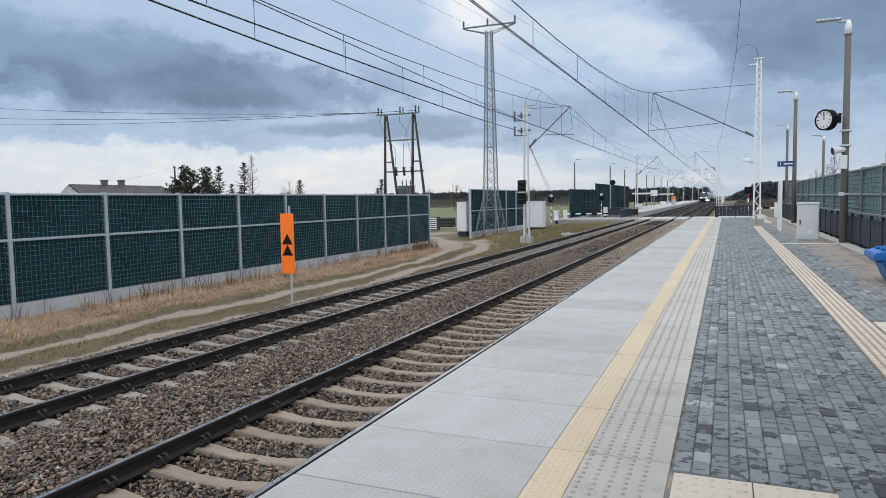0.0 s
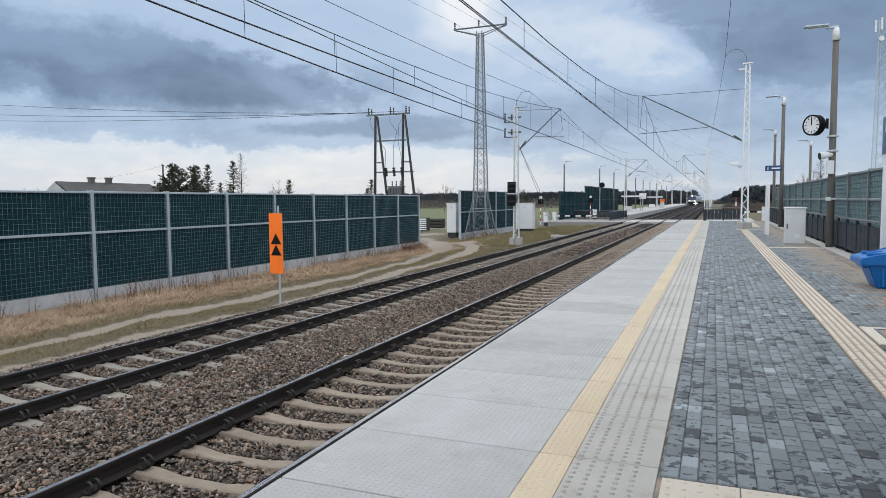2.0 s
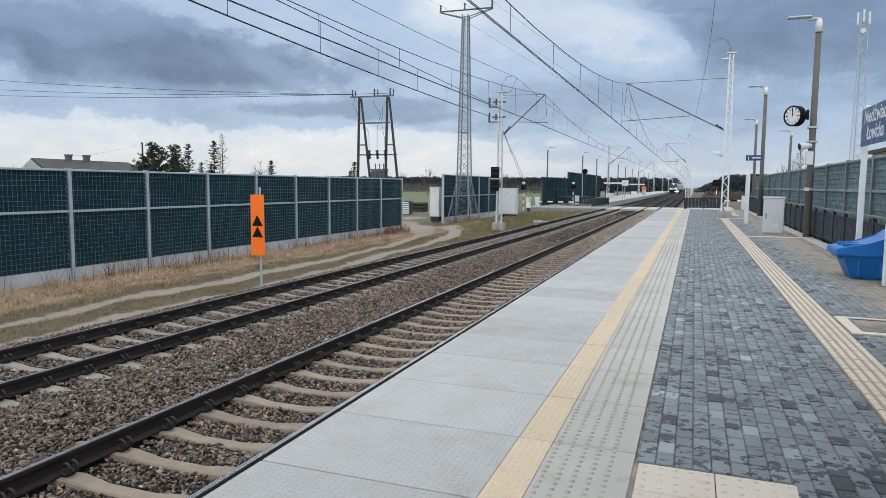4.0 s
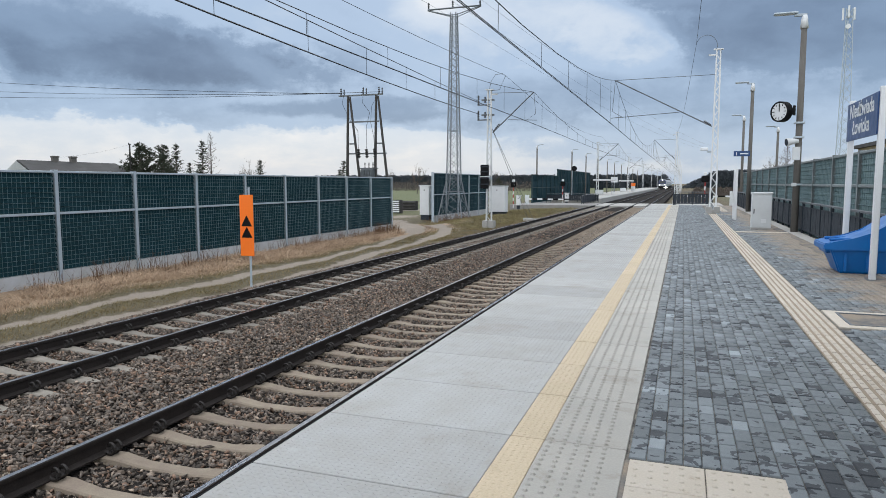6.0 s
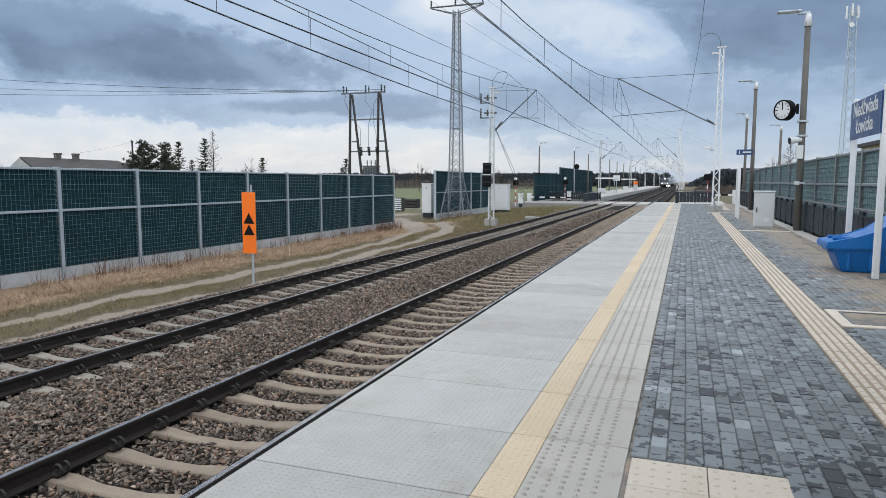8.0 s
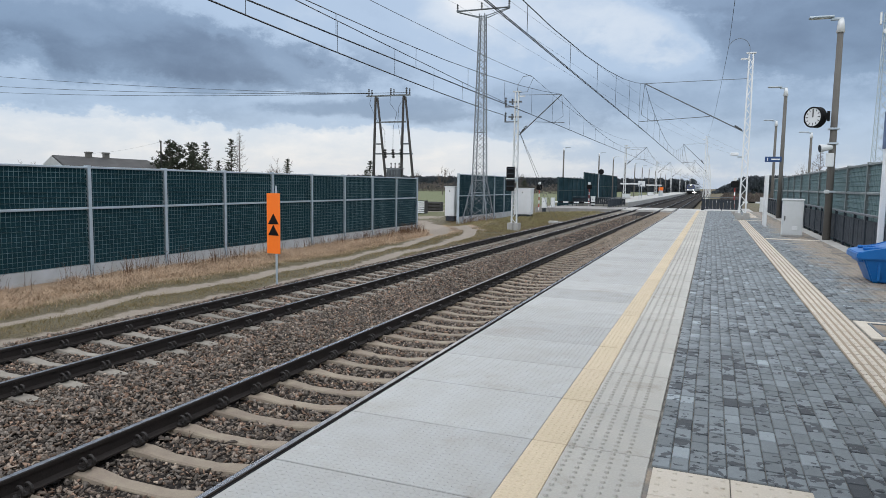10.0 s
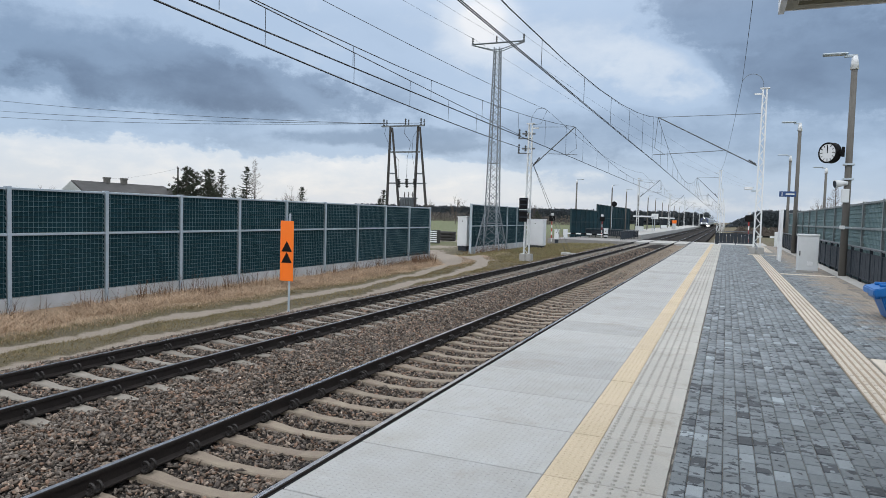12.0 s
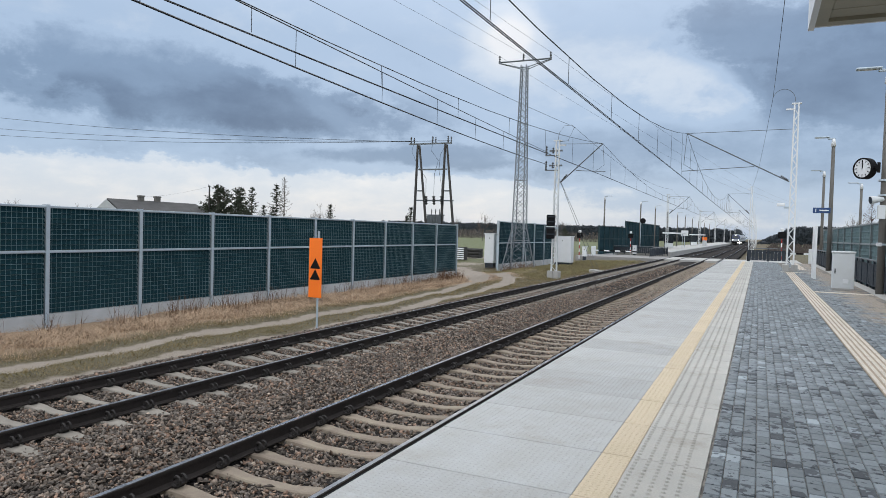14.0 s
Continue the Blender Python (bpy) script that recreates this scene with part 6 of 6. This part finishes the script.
def blades(name, spots, h0, h1, width, lean, material, label):
    n = len(spots)
    z = ground_z(spots[:, 0], spots[:, 1])
    base = np.stack([spots[:, 0], spots[:, 1], z - 0.02], 1)
    a1 = rng.uniform(0, np.pi, n)
    wv = np.stack([np.cos(a1), np.sin(a1), 0 * a1], 1) * width
    hgt = rng.uniform(h0, h1, n)
    ln = rng.normal(size=(n, 2)) * lean * hgt[:, None]
    mid = base + np.stack([ln[:, 0] * 0.35, ln[:, 1] * 0.35, hgt * 0.6], 1)
    tip = base + np.stack([ln[:, 0], ln[:, 1], hgt], 1)
    v = np.stack([base - wv, base + wv, mid + wv * 0.6, tip, mid - wv * 0.6], 1).reshape(-1, 3)
    k = np.arange(n)[:, None] * 5
    f = np.concatenate([k + np.array([[0, 1, 2]]), k + np.array([[0, 2, 4]]), k + np.array([[4, 2, 3]])])
    return solo(name, arrays_mesh(name, v, f, material), None, label, "grass", kind="stuff")


def tufted(n, x0, x1, y0, y1, clump, per):
    c = np.stack([rng.uniform(x0, x1, n), rng.uniform(y0, y1, n)], 1)
    s = np.repeat(c, per, 0) + rng.normal(size=(n * per, 2)) * clump
    return s[(s[:, 0] > -14.9) | (s[:, 1] > 39.5)]


p1 = tufted(900, -14.85, -11.8, 6, 40, 0.15, 40)
p1 = p1[(road_gap(p1[:, 0], p1[:, 1]) > 0.75)]
blades("dry_grass", p1, 0.04, 0.28, 0.006, 1.8, M_STRAW, "matted dry straw-coloured grass along the barrier")
p2 = tufted(1500, -12.4, -10.8, 6, 40, 0.2, 18)
p2 = p2[road_gap(p2[:, 0], p2[:, 1]) > 0.5]
blades("dry_grass", p2, 0.03, 0.13, 0.006, 0.9, M_STRAW, "short dry grass beside the dirt road")
p3 = tufted(5200, -11.3, -8.3, 6, 60, 0.16, 18)
p3 = p3[road_gap(p3[:, 0], p3[:, 1]) > 0.38]
blades("short_grass", p3, 0.02, 0.11, 0.006, 0.9, M_GREENG, "short green-brown grass by the ballast")
p4 = tufted(2600, -15.5, -8.8, 38, 75, 0.3, 14)
p4 = p4[road_gap(p4[:, 0], p4[:, 1]) > 1.0]
M_ROUGH = mat("rough_green_grass", (0.185, 0.175, 0.075), 0.9, vary=0.2, scale=0.9, fine=30, other=(0.27, 0.21, 0.12), blot=0.9, island=0.4, bump=0)
blades("short_grass", p4, 0.05, 0.22, 0.010, 0.6, M_ROUGH, "rough green-brown grass by the crossing")
p5 = np.concatenate([tufted(110, -14.8, -13.4, 8, 39, 0.09, 9), tufted(26, -14.7, -12.6, 34, 40, 0.16, 30), tufted(16, -15.0, -12.4, 44.5, 48, 0.2, 26)])
p5 = p5[road_gap(p5[:, 0], p5[:, 1]) > 1.0]
M_WEED = mat("dry_weeds", (0.16, 0.09, 0.05), 0.95, vary=0.2, island=0.4, bump=0)
blades("dry_weeds", p5, 0.3, 0.8, 0.007, 0.30, M_WEED, "tall brown dry weeds at the barrier's foot")

# ---- paving of the platform ----


def paver_mesh(w, l, m, name="paver"):
    """A cobble with chamfered rim; its top at 0."""
    bm = bmesh.new()
    rings = [[bm.verts.new((sx * (w / 2 - i), sy * (l / 2 - i), z)) for sx, sy in ((-1, -1), (1, -1), (1, 1), (-1, 1))] for i, z in ((0, -0.06), (0, -0.007), (0.006, 0.0))]
    for a1, b1 in zip(rings, rings[1:]):
        for k in range(4):
            bm.faces.new((a1[k], a1[(k + 1) % 4], b1[(k + 1) % 4], b1[k]))
    bm.faces.new(rings[-1])
    return mesh_of(bm, name, m)


PW, PL = 0.1035, 0.188
cells = []
for c in range(15):
    shift = random.uniform(0, PL) if c % 2 else random.uniform(0, 0.04)
    y = -6.0 + shift if c >= 8 else 4.03
    while y + PL < P_END - 0.12:
        L = PL * random.choice((1.0, 1.0, 1.0, 0.82, 1.12))
        cells.append((X_TACT + 0.004 + (c + 0.5) * PW, y + L / 2, L))
        y += L
for c in range(15):
    y = -6.0 + random.uniform(0, PL)
    while y + PL < P_END - 0.12:
        L = PL * random.choice((1.0, 1.0, 1.0, 0.82, 1.12))
        x = 4.005 + (c + 0.5) * PW
        if not (8.5 < y + L / 2 < 9.72 and x < 5.32):
            cells.append((x, y + L / 2, L))
        y += L
near_cells = sorted((c for c in cells if c[0] < 3.7 and c[1] > 3.0), key=lambda c: c[1])[:300]
chosen = set(near_cells)
pave = thing("paving", "dark grey concrete cobbles with damp patches", "paving", kind="structure")
sizes_me = {}
for x, y, L in near_cells:
    key = round(L, 3)
    if key not in sizes_me:
        sizes_me[key] = paver_mesh(PW - 0.004, L - 0.009, M_PAVER)
    o = part("paver", sizes_me[key], None, pave)
    o.matrix_basis = pose(x, y, random.uniform(-0.002, 0.001), random.uniform(-0.5, 0.5), random.uniform(-0.7, 0.7), random.uniform(-0.6, 0.6))
rest = np.array([c for c in cells if c not in chosen])
n = len(rest)
hw, hl = np.full(n, (PW - 0.004) / 2), (rest[:, 2] - 0.009) / 2
sgn = np.array([(-1, -1), (1, -1), (1, 1), (-1, 1)], float)
zt = rng.uniform(-0.002, 0.001, n)
vv = np.zeros((n, 12, 3))
for i, (ins, z) in enumerate(((0, -0.03), (0, -0.007), (0.006, 0.0))):
    vv[:, i * 4:(i + 1) * 4, 0] = rest[:, None, 0] + sgn[None, :, 0] * (hw[:, None] - ins)
    vv[:, i * 4:(i + 1) * 4, 1] = rest[:, None, 1] + sgn[None, :, 1] * (hl[:, None] - ins)
    vv[:, i * 4:(i + 1) * 4, 2] = z + zt[:, None] + rng.normal(size=(n, 1)) * 0.0004
fq = [[k, (k + 1) % 4, 4 + (k + 1) % 4, 4 + k] for k in range(4)] + [[4 + k, 4 + (k + 1) % 4, 8 + (k + 1) % 4, 8 + k] for k in range(4)] + [[8, 9, 10, 11]]
ff = (np.array(fq)[None] + np.arange(n)[:, None, None] * 12).reshape(-1, 4)
o = part("pavers", arrays_mesh("pavers", vv.reshape(-1, 3), ff, M_PAVERS), None, pave)
tagged(o, kind="stuff")

bm = bmesh.new()
rim = [(5.38 + 0.08 * math.sin(y * 0.9) + 0.06 * math.sin(y * 2.7 + 1), y) for y in np.arange(-6, 53.3, 0.25)]
for (xa, ya), (xb, yb) in zip(rim, rim[1:]):
    bm.faces.new([bm.verts.new(p) for p in ((xa, ya, 0.003), (5.62, ya, 0.006), (5.62, yb, 0.006), (xb, yb, 0.003))])
bmesh.ops.remove_doubles(bm, verts=bm.verts, dist=1e-4)
bmesh.ops.solidify(bm, geom=bm.faces[:], thickness=0.02)
solo("verge", bm, M_VERGE, "sandy dirty strip beside the railing", "verge", kind="structure")


def dot_tile(w, l):
    bm = bmesh.new()
    box(bm, -w / 2 + 0.003, w / 2 - 0.003, -l / 2 + 0.003, l / 2 - 0.003, -0.06, 0.001, bev=0.003)
    for i in range(5):
        for j in range(4):
            dome(bm, -w / 2 + (i + 0.5) * w / 5, -l / 2 + (j + 0.5) * l / 4, 0.0009, 0.016, 0.006)
    return mesh_of(bm, "dotted_tile", M_CREAM)


me_dot = dot_tile(0.418, 0.375)
warn = thing("warning_tiles", "cream tactile tiles with raised dots", "tactile paving", kind="structure")
for r in range(26):
    for c in range(2):
        part("dotted_tile", me_dot, None, warn).location = (X_TACT + 0.012 + (c + 0.5) * 0.418, 4.005 - (r + 0.5) * 0.375, 0)


def rib_tile(w, l):
    bm = bmesh.new()
    box(bm, -w / 2 + 0.003, w / 2 - 0.003, -l / 2 + 0.003, l / 2 - 0.003, -0.06, 0.001, bev=0.003)
    for i in range(5):
        x = -w / 2 + (i + 0.5) * w / 5
        for f0, f1 in ((0.03, 0.33), (0.36, 0.64), (0.67, 0.97)):
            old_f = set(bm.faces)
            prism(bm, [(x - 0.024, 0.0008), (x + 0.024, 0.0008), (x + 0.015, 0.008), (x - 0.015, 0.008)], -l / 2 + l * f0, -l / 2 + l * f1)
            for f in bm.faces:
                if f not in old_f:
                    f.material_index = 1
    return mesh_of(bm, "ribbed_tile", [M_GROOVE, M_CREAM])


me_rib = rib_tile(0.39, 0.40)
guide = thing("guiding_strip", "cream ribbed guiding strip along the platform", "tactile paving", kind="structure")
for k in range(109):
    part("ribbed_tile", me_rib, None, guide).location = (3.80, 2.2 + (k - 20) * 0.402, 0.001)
for k in range(4):
    part("ribbed_tile", me_rib, None, guide).matrix_basis = pose(3.58 + k * 0.40, 38.2, 0.0015, 0, 0, 90)
for k in range(27):
    part("ribbed_tile", me_rib, None, guide).location = (4.60, 42.0 + k * 0.402, 0.002)
for k in range(4):
    part("ribbed_tile", me_rib, None, guide).matrix_basis = pose(4.2 + k * 0.40, 24.5, 0.0025, 0, 0, 90)

# ---- ballast stones ----


def bed_z(x):
    return np.interp(x, [-8.65, -8.15, -7.65, -7.2, FAR_AXIS - 0.7, FAR_AXIS + 0.7, -4.8, -4.0, -3.2, NEAR_AXIS - 0.7, NEAR_AXIS + 0.7, -0.6, -0.12], [-1.40, -1.12, -0.95, -0.945, -0.955, -0.955, -0.945, -0.90, -0.945, -0.965, -0.965, -0.96, -0.97])


def stone_spots(n, x0, x1, y0, y1):
    p = np.stack([rng.uniform(x0, x1, n), rng.uniform(y0, y1, n)], 1)
    if y1 > 3:
        p = p[p[:, 1] > (2.3 - p[:, 0]) * 0.56 - 0.6]
    keep = np.ones(len(p), bool)
    for axis, s0, gap in ((NEAR_AXIS, NEAR_Y0, NEAR_GAP), (FAR_AXIS, 5.28, 0.6)):
        d = np.abs(p[:, 0] - axis)
        ph = np.abs((p[:, 1] - s0 + gap / 2) % gap - gap / 2)
        keep &= ~((d < 1.04) & (ph < 0.10))
        keep &= ~((d >= 1.04) & (d < 1.26) & (ph < 0.09) & (rng.random(len(p)) < 0.6))
        keep &= (np.abs(d - GAUGE) > 0.085) & (np.abs(p[:, 0] - NEAR_AXIS - GAUGE - 0.12) > 0.085)
    return p[keep]


shapes_a, shapes_b = rock_shapes(28, 7), rock_shapes(14, 7)
for num, y0, y1, shp, s0, s1, lab in ((128000, 2.4, 14, shapes_a, 0.045, 0.10, "angular grey-brown ballast stones between the rails"), (86000, 14, 30, shapes_b, 0.05, 0.10, "grey-brown ballast stones further along the tracks"), (26000, 30, 62, shapes_b, 0.07, 0.12, "grey-brown ballast stones towards the crossing"), (40000, -12, 2.5, shapes_b, 0.07, 0.11, "grey-brown ballast stones beside the platform")):
    p = stone_spots(num, -8.7, -0.14, y0, y1)
    sz = rng.uniform(s0, s1, len(p))
    inside = np.minimum(np.abs(p[:, 0] - NEAR_AXIS), np.abs(p[:, 0] - FAR_AXIS)) < 0.66
    z = bed_z(p[:, 0]) + rng.uniform(-0.030, 0.032, len(p)) - np.where(inside, 0.01, 0)
    solo("ballast_stones", scatter("ballast_stones", shp, np.column_stack([p, z]), sz, M_STONE, 0.8), None, lab, "ballast", kind="stuff")
